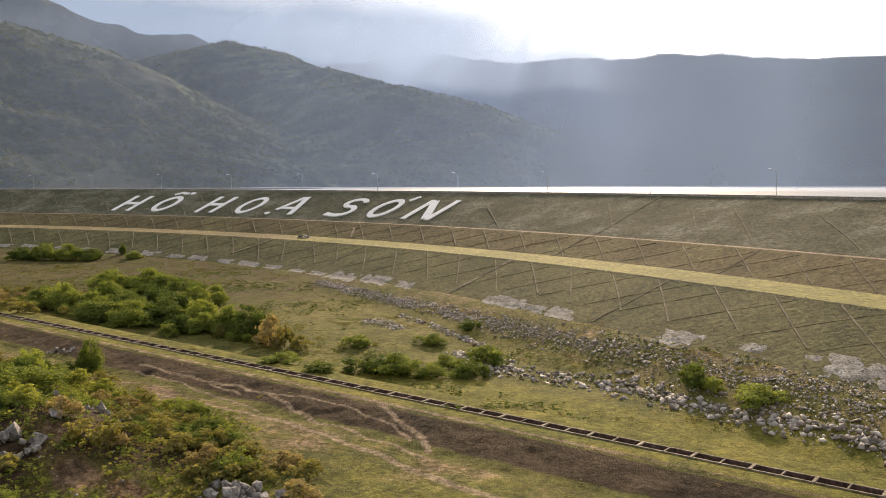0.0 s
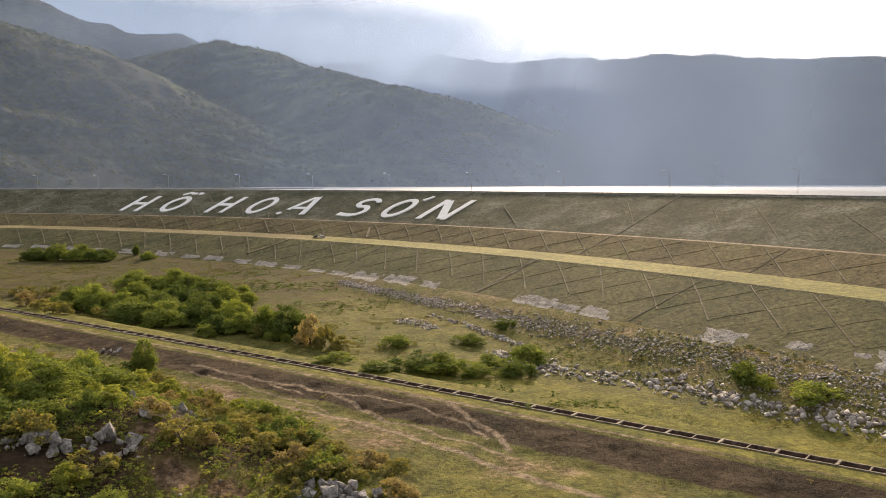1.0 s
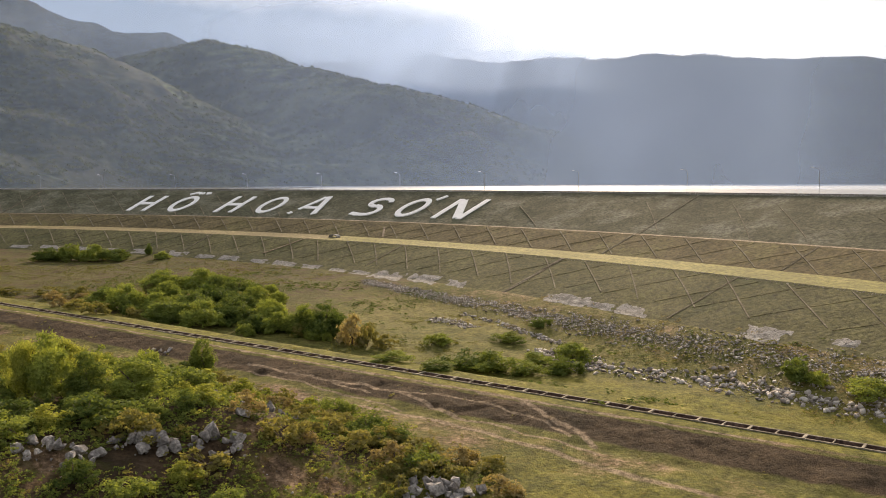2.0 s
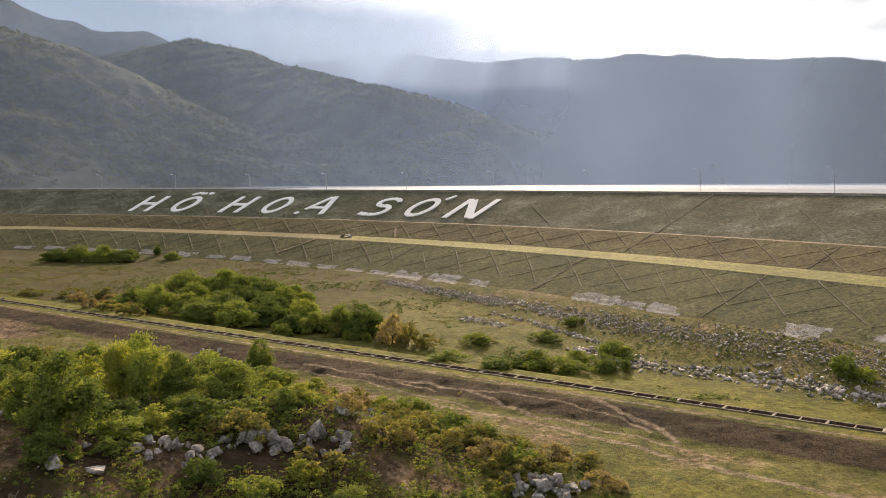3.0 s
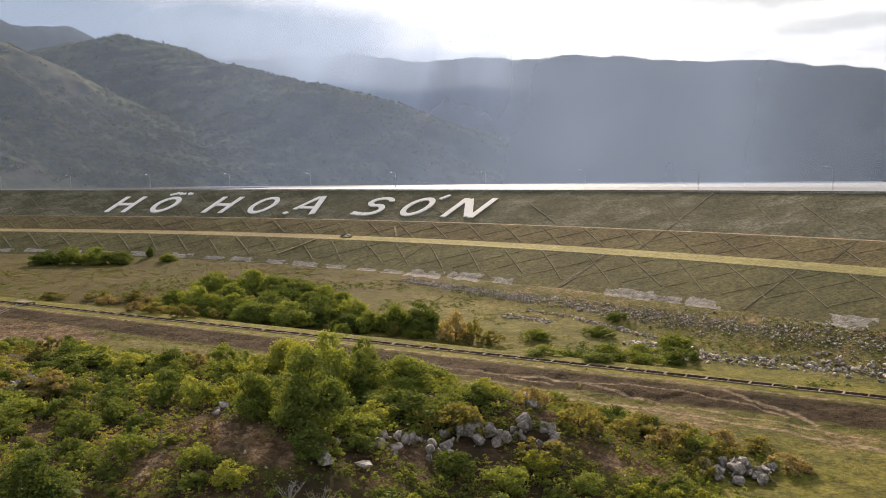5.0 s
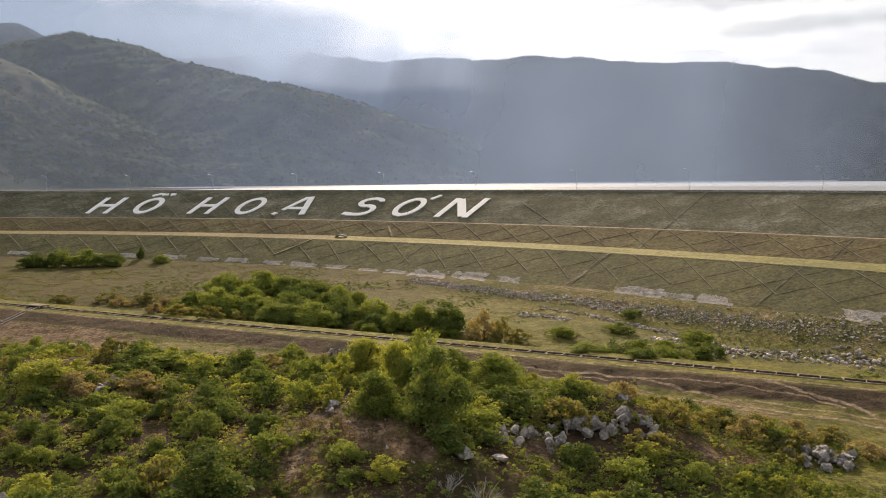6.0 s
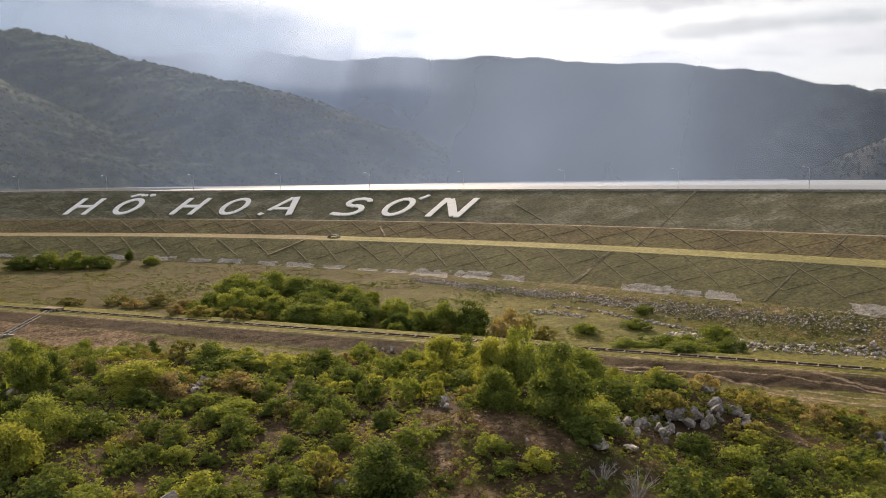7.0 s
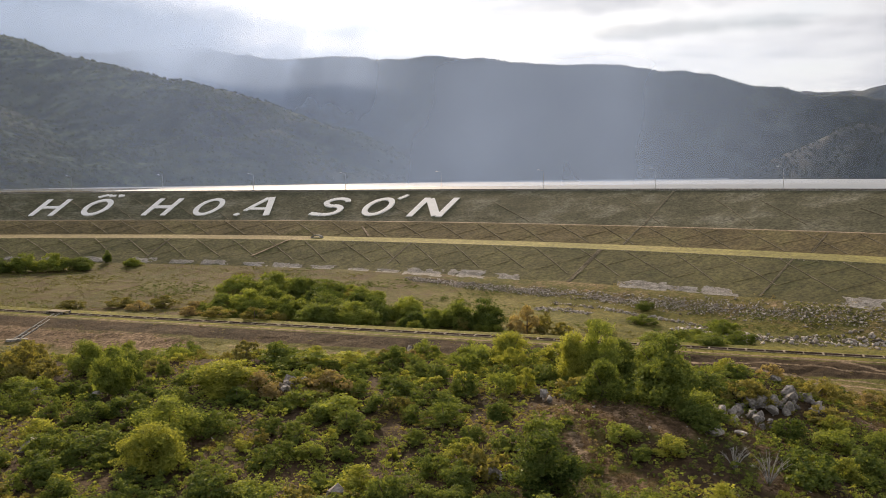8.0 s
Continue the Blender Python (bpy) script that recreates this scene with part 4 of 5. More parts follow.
def rock_shape(size, squash, rnd, count=16):
    """An angular stone: the hull of random points in a squat block."""
    bm = bmesh.new()
    stretch = (rnd.uniform(0.75, 1.2), rnd.uniform(0.7, 1.1))
    for _ in range(count):
        d = Vector((rnd.gauss(0, 1), rnd.gauss(0, 1), rnd.gauss(0, 1))).normalized() * rnd.uniform(0.72, 1.05)
        bm.verts.new((d.x * size * stretch[0], d.y * size * stretch[1], d.z * size * squash))
    hull = bmesh.ops.convex_hull(bm, input=bm.verts)
    bmesh.ops.delete(bm, geom=[g for g in hull["geom_interior"] if isinstance(g, bmesh.types.BMVert)], context="VERTS")
    bm.verts.index_update()
    bmesh.ops.recalc_face_normals(bm, faces=bm.faces)
    verts = [v.co.copy() for v in bm.verts]
    faces = [tuple(v.index for v in f.verts) for f in bm.faces]
    bm.free()
    return verts, faces


def ground_at(x, y):
    s, w = dam_sw(x, y)
    z = land_z(x, y, w)
    return np.where((w > -34) & (w < 54), np.maximum(z, turf_z(s, w)), z)


def fast_mesh(name, verts, quads, mat, parent=None, smooth_shade=False):
    """A mesh straight from arrays of vertices and equal-sided faces."""
    me = bpy.data.meshes.new(name)
    n, k = quads.shape
    me.vertices.add(len(verts))
    me.vertices.foreach_set("co", np.ascontiguousarray(verts, np.float32).ravel())
    me.loops.add(n * k)
    me.loops.foreach_set("vertex_index", np.ascontiguousarray(quads, np.int32).ravel())
    me.polygons.add(n)
    me.polygons.foreach_set("loop_start", np.arange(0, n * k, k, dtype=np.int32))
    me.update(calc_edges=True)
    me.validate()
    me.materials.append(mat)
    if smooth_shade:
        me.polygons.foreach_set("use_smooth", [True] * n)
    ob = new(name, me)
    if parent:
        ob.parent = parent
    return ob


ROCKS = []
rock_rnd = random.Random(5)
for _ in range(10):
    v, f = rock_shape(1.0, rock_rnd.uniform(0.55, 0.85), rock_rnd, 9)
    ROCKS.append((np.array([tuple(c) for c in v]), np.array(f)))
rng = np.random.default_rng(7)


def turn_matrices(n, tilt=0.5):
    a, b, c = rng.uniform(0, math.tau, n), rng.uniform(-tilt, tilt, n), rng.uniform(-tilt, tilt, n)
    ca, sa, cb, sb, cc, sc = np.cos(a), np.sin(a), np.cos(b), np.sin(b), np.cos(c), np.sin(c)
    o, z = np.ones(n), np.zeros(n)
    A = np.stack((ca, -sa, z, sa, ca, z, z, z, o), -1).reshape(n, 3, 3)
    B = np.stack((o, z, z, z, cb, -sb, z, sb, cb), -1).reshape(n, 3, 3)
    C = np.stack((cc, z, sc, z, o, z, -sc, z, cc), -1).reshape(n, 3, 3)
    return A @ B @ C


def stones(name, x, y, z, size, mat, label, category="rubble"):
    """Many loose stones joined as one heap."""
    V, Q, base = [], [], 0
    kind = rng.integers(0, len(ROCKS), len(x))
    for k, (rv, rf) in enumerate(ROCKS):
        m = kind == k
        n = int(m.sum())
        if not n:
            continue
        R3 = turn_matrices(n)
        v = np.einsum("nij,vj->nvi", R3, rv) * size[m][:, None, None] + np.stack((x[m], y[m], z[m]), -1)[:, None, :]
        V.append(v.reshape(-1, 3))
        Q.append((rf[None] + (np.arange(n) * len(rv))[:, None, None] + base).reshape(-1, 3))
        base += n * len(rv)
    ob = fast_mesh(name, np.concatenate(V), np.concatenate(Q), mat)
    return tagged(ob, label, category, kind="stuff")


def band(n, s0, s1, centre, half, lo, hi, seed):
    """Stones strewn along the toe: centre(s) and half(s) give the band across the slope."""
    s = rng.uniform(s0, s1, n)
    w = centre(s) + half(s) * np.clip(rng.normal(0, 0.5, n), -1.1, 1.1)
    keep = 0.6 * value_noise(s / 5.0, w / 2.0, seed) + 0.4 * value_noise(s / 1.6, w / 0.9, seed + 3) > 0.31
    s, w = s[keep], w[keep]
    x, y = dam_xy(s, w)
    size = lo + (hi - lo) * rng.random(len(s)) ** 3
    return x, y, ground_at(x, y) + size * 0.15, size


def upper_centre(s):
    return np.interp(s, (-60, 0, 40, 90, 150), (-24, -24.8, -27, -29.5, -28.5))


def upper_half(s):
    return np.interp(s, (-60, 0, 40, 90, 150), (5.0, 5.5, 5.0, 3.0, 2.2))


stones("rubble_bank", *band(12500, -60, 150, upper_centre, upper_half, 0.12, 0.46, 81), RUBBLE, "bank of grey broken stone along the dam toe")


def lower_centre(s):
    return np.interp(s, (-40, -12, 5, 17, 25, 33, 38, 45, 62, 78), (-30, -31.5, -33.5, -35.5, -36.2, -39.5, -43.0, -45.3, -44, -46))


stones("rubble_row", *band(3000, -40, 60, lower_centre, lambda s: np.interp(s, (-40, 10, 35, 50, 60), (2.8, 3.6, 4.6, 3.2, 2.0)), 0.14, 0.85, 82), RUBBLE, "row of pale dumped boulders in the meadow")
stones("rubble_row", *band(700, 45, 98, lambda s: np.interp(s, (45, 60, 75, 98), (-41, -37.5, -37, -36.5)), lambda s: 1.2 + 0 * s, 0.18, 0.6, 83), RUBBLE, "thin row of dumped stones in the meadow")
stones("rubble_row", *band(360, 82, 98, lambda s: -44.0 + 0 * s, lambda s: 2.6 + 0 * s, 0.2, 0.6, 84), RUBBLE, "scattered stones among meadow scrub")


def stone_apron(s, w, length, depth, seed):
    """A pale patch of small stone on the toe of the slope, with a ragged outline."""
    gs, gw = np.arange(-0.62, 0.63, 0.3 / length) * length, np.arange(-0.62, 0.63, 0.3 / depth) * depth
    DS, DW = np.meshgrid(gs, gw)
    r = np.maximum(np.abs(DS) / (length / 2), np.abs(DW) / (depth / 2)) + 1.0 * fbm(DS + 31 * seed, DW, 2.2, 4, seed)
    S, Wd = s + DS + 0.4 * DW, w + DW
    X, Y = dam_xy(S, Wd)
    Z = ground_at(X.ravel(), Y.ravel()).reshape(X.shape) + np.clip(1.0 - r, -0.5, 0.2) * 0.22 + 0.03 * rng.random(X.shape)
    apron = thing("stone_apron", Vector((float(X.mean()), float(Y.mean()), float(Z.mean()))), "pale patch of small stones at the dam toe", "stones", "pale stone patches along the toe")
    grid_object("bed", X, Y, Z, PATCH, apron)
    n = int(length * depth * 5)
    ds, dw = rng.uniform(-0.5, 0.5, n) * length * 1.1, rng.uniform(-0.5, 0.5, n) * depth * 1.1
    rr = np.maximum(np.abs(ds) / (length / 2), np.abs(dw) / (depth / 2)) + 1.0 * fbm(ds + 31 * seed, dw, 2.2, 4, seed)
    m = rr < 1.0
    x, y = dam_xy(s + ds[m] + 0.4 * dw[m], w + dw[m])
    size = 0.07 + 0.13 * rng.random(m.sum()) ** 2
    loose = stones("gravel", x, y, ground_at(x, y) + 0.06, size, RUBBLE, "loose pale stones", "")
    loose.parent = apron
    loose.matrix_parent_inverse = Matrix.Translation(-origin(apron))


for s, w, length, depth in ((148.5, -20.5, 11, 5.5), (134.5, -19.6, 10, 5), (121.0, -19.6, 7, 3.5), (81.5, -19.4, 11, 4), (70.5, -19.8, 7, 2.5), (62.0, -19.2, 9, 4), (29.0, -19.4, 8, 4.5), (16.0, -17.2, 5, 2.6), (5.5, -16.6, 3, 1.5), (-2.5, -17.4, 9, 5),
                            (160.5, -20.5, 7, 3), (171.5, -20, 6, 2.4), (185, -19.4, 8, 2.6), (198.3, -19.0, 9, 3.4), (211.2, -18.6, 9, 3), (225.5, -18.2, 10, 3), (239, -17.9, 9, 2.4), (255, -17.5, 9, 3.4), (274, -17.3, 11, 3.2), (290, -17.4, 7, 2.4), (305, -17.2, 8, 2.4), (322, -17.0, 9, 2.6), (338, -17.2, 9, 2.4)):
    stone_apron(s, w, length, depth, int(s) + 500)


def edge_stones():
    s = np.arange(-60, 190, 0.2)
    s = s + rng.uniform(-0.2, 0.2, len(s))
    w = rng.normal(-0.5, 0.28, len(s))
    x, y = dam_xy(s, w)
    size = 0.10 + 0.12 * rng.random(len(s)) ** 2
    stones("edge_stones", x, y, dam_z(w) + size * 0.1, size, PATCH, "line of pale stones edging the yellow berm", "stones")


edge_stones()


# ---- boulders in the foreground ----
def boulder(x, y, wide, high, seed, raised=0.0):
    rnd = random.Random(seed)
    v, f = rock_shape(wide / 1.8, min(1.0, high / wide * 1.2), rnd, 13)
    z = float(ground_at(x, y)[0])
    lift = Vector((x, y, z + 0.3 * high + raised))
    me = bpy.data.meshes.new("boulder")
    me.from_pydata([tuple(c) for c in v], [], f)
    me.materials.append(STONE)
    me.update()
    ob = new("boulder", me)
    ob.matrix_world = pose(*lift, rnd.uniform(-20, 20), rnd.uniform(-20, 20), rnd.uniform(0, 360))
    tone = "pale grey angular" if seed % 3 else "weathered dark grey"
    return tagged(ob, tone + " granite boulder lying in scrub", "boulder", "boulders on the mound")


def boulder_pile(x, y, count, spread, lo, hi, seed):
    rnd = random.Random(seed)
    for k in range(count):
        r, a = spread * math.sqrt(rnd.random()), rnd.uniform(0, math.tau)
        wide = lo + (hi - lo) * rnd.random() ** 2.4
        boulder(x + r * math.cos(a) * 1.3, y + r * math.sin(a) * 0.8, wide, wide * rnd.uniform(0.6, 0.9), seed * 50 + k, 0.3 * max(0.0, 1 - r / spread) * min(spread, 2.0))


PILES = ((-17.7, 71.0, 46, 2.9, 0.4, 1.6), (-36.5, 71.6, 12, 1.7, 0.7, 2.4), (-42.6, 70.4, 26, 2.1, 0.35, 1.9), (-48.2, 66.8, 28, 2.3, 0.3, 1.3), (-34.6, 83.5, 12, 2.4, 0.4, 1.3),
         (-86.4, 91.2, 16, 1.7, 0.4, 1.9), (-60.5, 132.0, 8, 1.7, 0.5, 1.6), (-64.5, 75.0, 10, 2.2, 0.3, 1.2), (-40.5, 88.5, 7, 2.2, 0.4, 1.0))
for k, (x, y, count, spread, lo, hi) in enumerate(PILES):
    boulder_pile(x, y, int(1.5 * count), 1.1 * spread, 0.6 * lo, hi, k + 1)
for k, (x, y, wide, high) in enumerate(((-55.6, 61.0, 1.8, 1.1), (-54.5, 64.6, 0.9, 0.9), (-76.5, 58.6, 1.7, 1.1), (-88.3, 59.7, 2.0, 1.2), (-109.8, 78.4, 2.4, 0.9), (-52.7, 61.2, 1.6, 0.8), (-35.6, 77.0, 1.6, 0.9), (-112.0, 99.0, 2.0, 0.8), (-106.0, 96.5, 1.6, 0.7), (-70.2, 115.5, 1.4, 0.7), (-74.0, 117.0, 1.1, 0.6), (-81.5, 120.5, 1.2, 0.6))):
    boulder(x, y, wide, high, 900 + k)


x, y = rng.uniform(-110, -15, 9000), rng.uniform(48, 100, 9000)
near_bare = rng.random(9000) < 0.5 * clearings(x, y) + 0.03 * (canal_ab(x, y)[1] < -22)
x, y = x[near_bare], y[near_bare]
size = 0.05 + 0.22 * rng.random(len(x)) ** 4
stones("loose_stones", x, y, ground_at(x, y) + 0.2 * size, size, RUBBLE, "loose broken stones on bare earth", "stones")


# ---- side chute of the canal ----
def side_chute():
    root = thing("side_chute", cp(151.2, -1.2, BANK_Z), "concrete spillway chute down the canal bank", "chute")
    x0, y0 = canal_xy(151.5, -0.6)
    x1, y1 = canal_xy(146.6, -15.5)
    top, foot = Vector((x0, y0, BANK_Z + 0.1)), Vector((x1, y1, float(ground_at(x1, y1)[0]) + 0.1))
    pts = [top.lerp(foot, k / 8) for k in range(9)]
    part("bed", offset_bars(pts, 0.0, 0.9, 0.2, 0.25), CANAL_BED, root)
    part("side_wall", offset_bars(pts, -0.54, 0.17, 0.5, 0.25), CONCRETE, root)
    part("side_wall", offset_bars(pts, 0.54, 0.17, 0.5, 0.25), CONCRETE, root)
    for k in range(1, 8):
        p = pts[k]
        side = (foot - top).cross(Vector((0, 0, 1))).normalized() * 0.45
        part("cross_bar", bar(p - side, p + side, 0.14, 0.16), CONCRETE, root)
    end = pts[-1]
    part("basin", bar(end - Vector((1.8, 0, 0.3)), end + Vector((1.8, 0, -0.3)), 1.2, 0.45), CONCRETE, root)
    gate = thing("sluice_gate", cp(152.2, 0.9, BANK_Z), "low concrete sluice box over the canal", "sluice")
    part("deck", bar(cp(150.2, 0.9, BANK_Z + 0.45), cp(154.7, 0.9, BANK_Z + 0.45), 2.2, 0.16), CANAL_CONCRETE, gate)
    for a in (150.6, 154.3):
        for b in (-0.2, 2.0):
            part("pier", bar(cp(a - 0.2, b, BANK_Z - 0.05), cp(a + 0.2, b, BANK_Z - 0.05), 0.3, 0.495), CONCRETE, gate)


side_chute()


# ---- plants ----
def crown(lobes, count, leaf, seed, droop=0.25, inner=0):
    """Leaves on the shells of overlapping lobes, (x, y, z, r) each, and inner broader leaves in each heart; vertices and triangles."""
    r = np.random.default_rng(seed)
    L = np.array(lobes)
    count += inner * len(L)
    share = L[:, 3] ** 2
    pick = r.choice(len(L), count, p=share / share.sum())
    d = r.normal(0, 1, (count, 3))
    d[:, 2] = np.where(d[:, 2] < -0.35, -d[:, 2] * 0.6, d[:, 2])
    d /= np.linalg.norm(d, axis=1)[:, None]
    rad = L[pick, 3] * (1 - 0.42 * r.random(count) ** 2) * (1 + 0.16 * r.normal(0, 1, count)) * np.where(r.random(count) < 0.14, r.uniform(1.1, 1.55, count), 1.0)
    c = L[pick, :3] + d * rad[:, None] * np.array((1, 1, 0.86))
    n = d + r.normal(0, 0.8, (count, 3))
    n /= np.linalg.norm(n, axis=1)[:, None]
    t = np.cross(n, r.normal(0, 1, (count, 3)))
    t[:, 2] -= droop
    t /= np.linalg.norm(t, axis=1)[:, None]
    b = np.cross(n, t)
    size = leaf * r.uniform(0.65, 1.4, count)[:, None]
    if inner:
        k = inner * len(L)
        heart = np.repeat(L, inner, axis=0)
        c[:k] = heart[:, :3] + 0.3 * heart[:, 3:] * r.normal(0, 1, (k, 3))
        size[:k] = heart[:, 3:] * r.uniform(0.4, 0.65, (k, 1))
    V = np.stack((c - t * size, c + t * size * 0.35 + b * size * 0.62 + n * size * 0.15, c + t * size * 0.55 - b * size * 0.55), 1)
    return V.reshape(-1, 3), np.arange(count * 3).reshape(-1, 3)


def lobes_of(wide, high, n, seed, low=0.0):
    """Lobes of a bush on z = 0: several leaning sub-crowns of uneven height, each of many small lobes."""
    r = random.Random(seed)
    heads = [(0.0, 0.0, high, 0.74 * wide), (0.04 * wide, 0.0, 0.97 * high, 0.7 * wide)]
    for k in range(r.randint(3, 5)):
        a, q = k * 1.9 + r.uniform(-0.6, 0.6), r.uniform(0.2, 0.36) * wide
        heads.append((q * math.cos(a), q * math.sin(a), high * r.uniform(0.55, 0.92), wide * r.uniform(0.4, 0.6)))
    out = []
    for k in range(n):
        hx, hy, top, spread = heads[k % len(heads)]
        size = min(wide, high - low) * r.uniform(0.085, 0.2)
        f = r.random()
        z = low + (top - size - low) * (0.06 + 0.94 * f)
        reach = max(0.0, spread / 2 - size * 0.5) * math.sqrt(max(0.05, 1 - abs(f - 0.42) ** 1.6 * 2.1)) * math.sqrt(r.uniform(0.1, 1.0))
        a = r.uniform(0, math.tau)
        out.append((hx + reach * math.cos(a), hy + reach * math.sin(a), max(size * 0.55, z), size))
    return out


def plant(name, wide, high, n_lobes, leaves, leaf, mat, seed, label, category, group, trunk=0.0):
    """A bush or tree standing on its own origin: stems, limbs and leafy lobes."""
    lobes = lobes_of(wide, high, n_lobes, seed, trunk)
    root = thing(name, (0, 0, 0), label, category, group)
    r = random.Random(seed)
    thick = 0.022 * high + 0.02
    stem = [tube([(0, 0, -0.3), (0.05 * wide * r.uniform(-1, 1), 0.05 * wide * r.uniform(-1, 1), high * 0.3), lobes[0][:3]], [thick, thick * 0.7, thick * 0.3], 6)]
    for lb in lobes[1:7]:
        f = Vector((0, 0, high * r.uniform(0.08, 0.3)))
        limb = tube([f, f.lerp(Vector(lb[:3]), 0.55) + Vector((0, 0, 0.08 * high)), lb[:3]], [thick * 0.5, thick * 0.35, thick * 0.12], 5)
        if trunk:
            part("limb", limb, BARK, root)
        else:
            stem.append(limb)
    part("trunk" if trunk else "stem", joined(stem), BARK, root)
    V, Q = crown(lobes, leaves, leaf, seed, inner=5)
    V[:, 2] = np.maximum(V[:, 2], -0.1)
    fast_mesh("foliage", V, Q, mat, root)
    return root


PLANTED = {}


def set_plant(key, maker, x, y, scale, wide=1.0):
    """The first of a kind is built, later ones are copies of it."""
    z = float(ground_at(x, y)[0])
    m = pose(x, y, z - 0.05, 0, 0, random.uniform(0, 360)) @ Matrix.Diagonal((scale * wide, scale * wide, scale, 1))
    if key not in PLANTED:
        PLANTED[key] = maker()
        PLANTED[key].matrix_basis = m
        return PLANTED[key]
    ob = copy_thing(PLANTED[key], Matrix())
    ob.matrix_basis = m
    return ob


KINDS = {
    "tree": lambda v: plant("tree", 5.2, 6.0, 84, 8000, 0.122, (LEAF_DARK, LEAF, LEAF_LIGHT, LEAF)[v % 4], 100 + v, ("dense small tree with dark green leaves" if v % 4 == 0 else "small bushy tree with sunlit yellow-green leaves"), "tree", "young trees on the mound", 0.25),
    "shrub": lambda v: plant("shrub", 3.2, 2.6, 44, 2250, 0.102, (LEAF, LEAF_LIGHT, LEAF)[v % 3], 200 + v, "leafy green shrub growing in rough scrub", "shrub", "shrubs on the mound"),
    "dark": lambda v: plant("shrub", 3.0, 2.2, 40, 2100, 0.102, LEAF_DARK, 300 + v, "dense dark green shrub in the scrub", "shrub", "shrubs on the mound"),
    "dry": lambda v: plant("dry_bush", 2.6, 1.7, 32, 1450, 0.095, (LEAF_SCRUB, LEAF_DRY, LEAF_SCRUB)[v % 3], 400 + v, "half-withered brown bush among green shrubs", "bush", "dry bushes"),
    "thicket": lambda v: plant("thicket_bush", 9.0, 6.2, 130, 8000, 0.19, (LEAF_DARK, LEAF, LEAF, LEAF_DARK)[v % 4], 500 + v, "large dense dark green bush in the meadow", "bush", "thicket in the meadow"),
    "meadow": lambda v: plant("meadow_bush", 5.0, 3.6, 56, 2900, 0.14, (LEAF, LEAF_DARK)[v % 2], 600 + v, "rounded green bush standing in the meadow", "bush", "bushes in the meadow"),
    "brush": lambda v: plant("brush", 2.4, 1.3, 24, 1150, 0.09, (LEAF, LEAF_LIGHT, LEAF_DARK, LEAF)[v % 4], 650 + v, "low spreading green brush on rough ground", "brush", "low brush on the mound"),
    "olive": lambda v: plant("brush", 2.4, 1.3, 24, 1150, 0.09, LEAF_SCRUB, 670 + v, "low olive-brown brush on rough ground", "brush", "low brush on the mound"),
}
NATURAL = {"tree": (5.2, 6.0), "shrub": (3.2, 2.6), "dark": (3.0, 2.2), "dry": (2.6, 1.7), "thicket": (9.0, 6.2), "meadow": (5.0, 3.6), "brush": (2.4, 1.3), "olive": (2.4, 1.3)}


def put(kind, variant, x, y, wide, high):
    base = NATURAL[kind]
    sc = high / base[1]
    return set_plant((kind, variant), lambda: KINDS[kind](variant), x, y, sc, wide / base[0] / sc)


THICKET = ((-37.0, 160.5, 9.0, 6.6), (-41.4, 163.5, 8.4, 6.0), (-46.8, 164.4, 7.4, 4.2), (-50.6, 163.6, 7.4, 3.8), (-56.4, 172.0, 11.0, 5.6), (-49.6, 172.4, 9.0, 5.4), (-62.2, 168.4, 11.0, 5.0), (-69.6, 168.6, 11.0, 4.6), (-66.0, 178.0, 12.0, 5.2), (-80.4, 206.0, 12.0, 6.0), (-72.6, 208.0, 12.0, 6.4), (-67.0, 203.0, 9.0, 5.6), (-61.6, 199.6, 12.0, 5.2), (-55.6, 190.0, 9.0, 4.8), (-81.0, 181.0, 9.5, 6.0), (-86.4, 184.4, 8.0, 4.8), (-65.4, 188.0, 11.0, 5.2), (-75.4, 191.0, 10.0, 5.2), (-74.0, 179.0, 9.0, 4.6), (-58.0, 181.0, 9.0, 4.8))
for k, (x, y, wide, high) in enumerate(THICKET):
    put("thicket", k % 4, x, y, wide, high)
MEADOW = ((-15.6, 153.0, 5.2, 2.6), (-11.7, 136.1, 7.4, 4.2), (-6.8, 135.4, 7.4, 4.4), (7.2, 143.1, 6.8, 4.3), (4.2, 134.2, 5.4, 3.9), (-2.2, 157.7, 5.3, 2.7), (-1.7, 133.7, 5.4, 2.6), (35.8, 120.0, 4.6, 5.1), (41.1, 110.0, 6.4, 3.5), (37.4, 116.7, 2.9, 2.8), (5.4, 168.7, 3.9, 2.7), (-23.3, 120.6, 5.0, 1.9), (-16.9, 114.6, 4.6, 1.6), (-67.7, 210.9, 5.7, 2.8), (0.9, 141.6, 5.9, 2.8))
for k, (x, y, wide, high) in enumerate(MEADOW):
    put("meadow", k % 3, x, y, 1.25 * wide, 0.85 * high)
for k, (x, y, wide, high) in enumerate(((-145.4, 294.3, 10.7, 5.0), (-137.6, 294.6, 11, 6.2), (-129.6, 293.6, 10, 6.0), (-121.8, 293.5, 12, 4.2), (-114.0, 303.7, 3.2, 4.2), (-106.0, 292.0, 7.0, 2.8))):
    put("thicket", k % 4, x, y, wide, high)
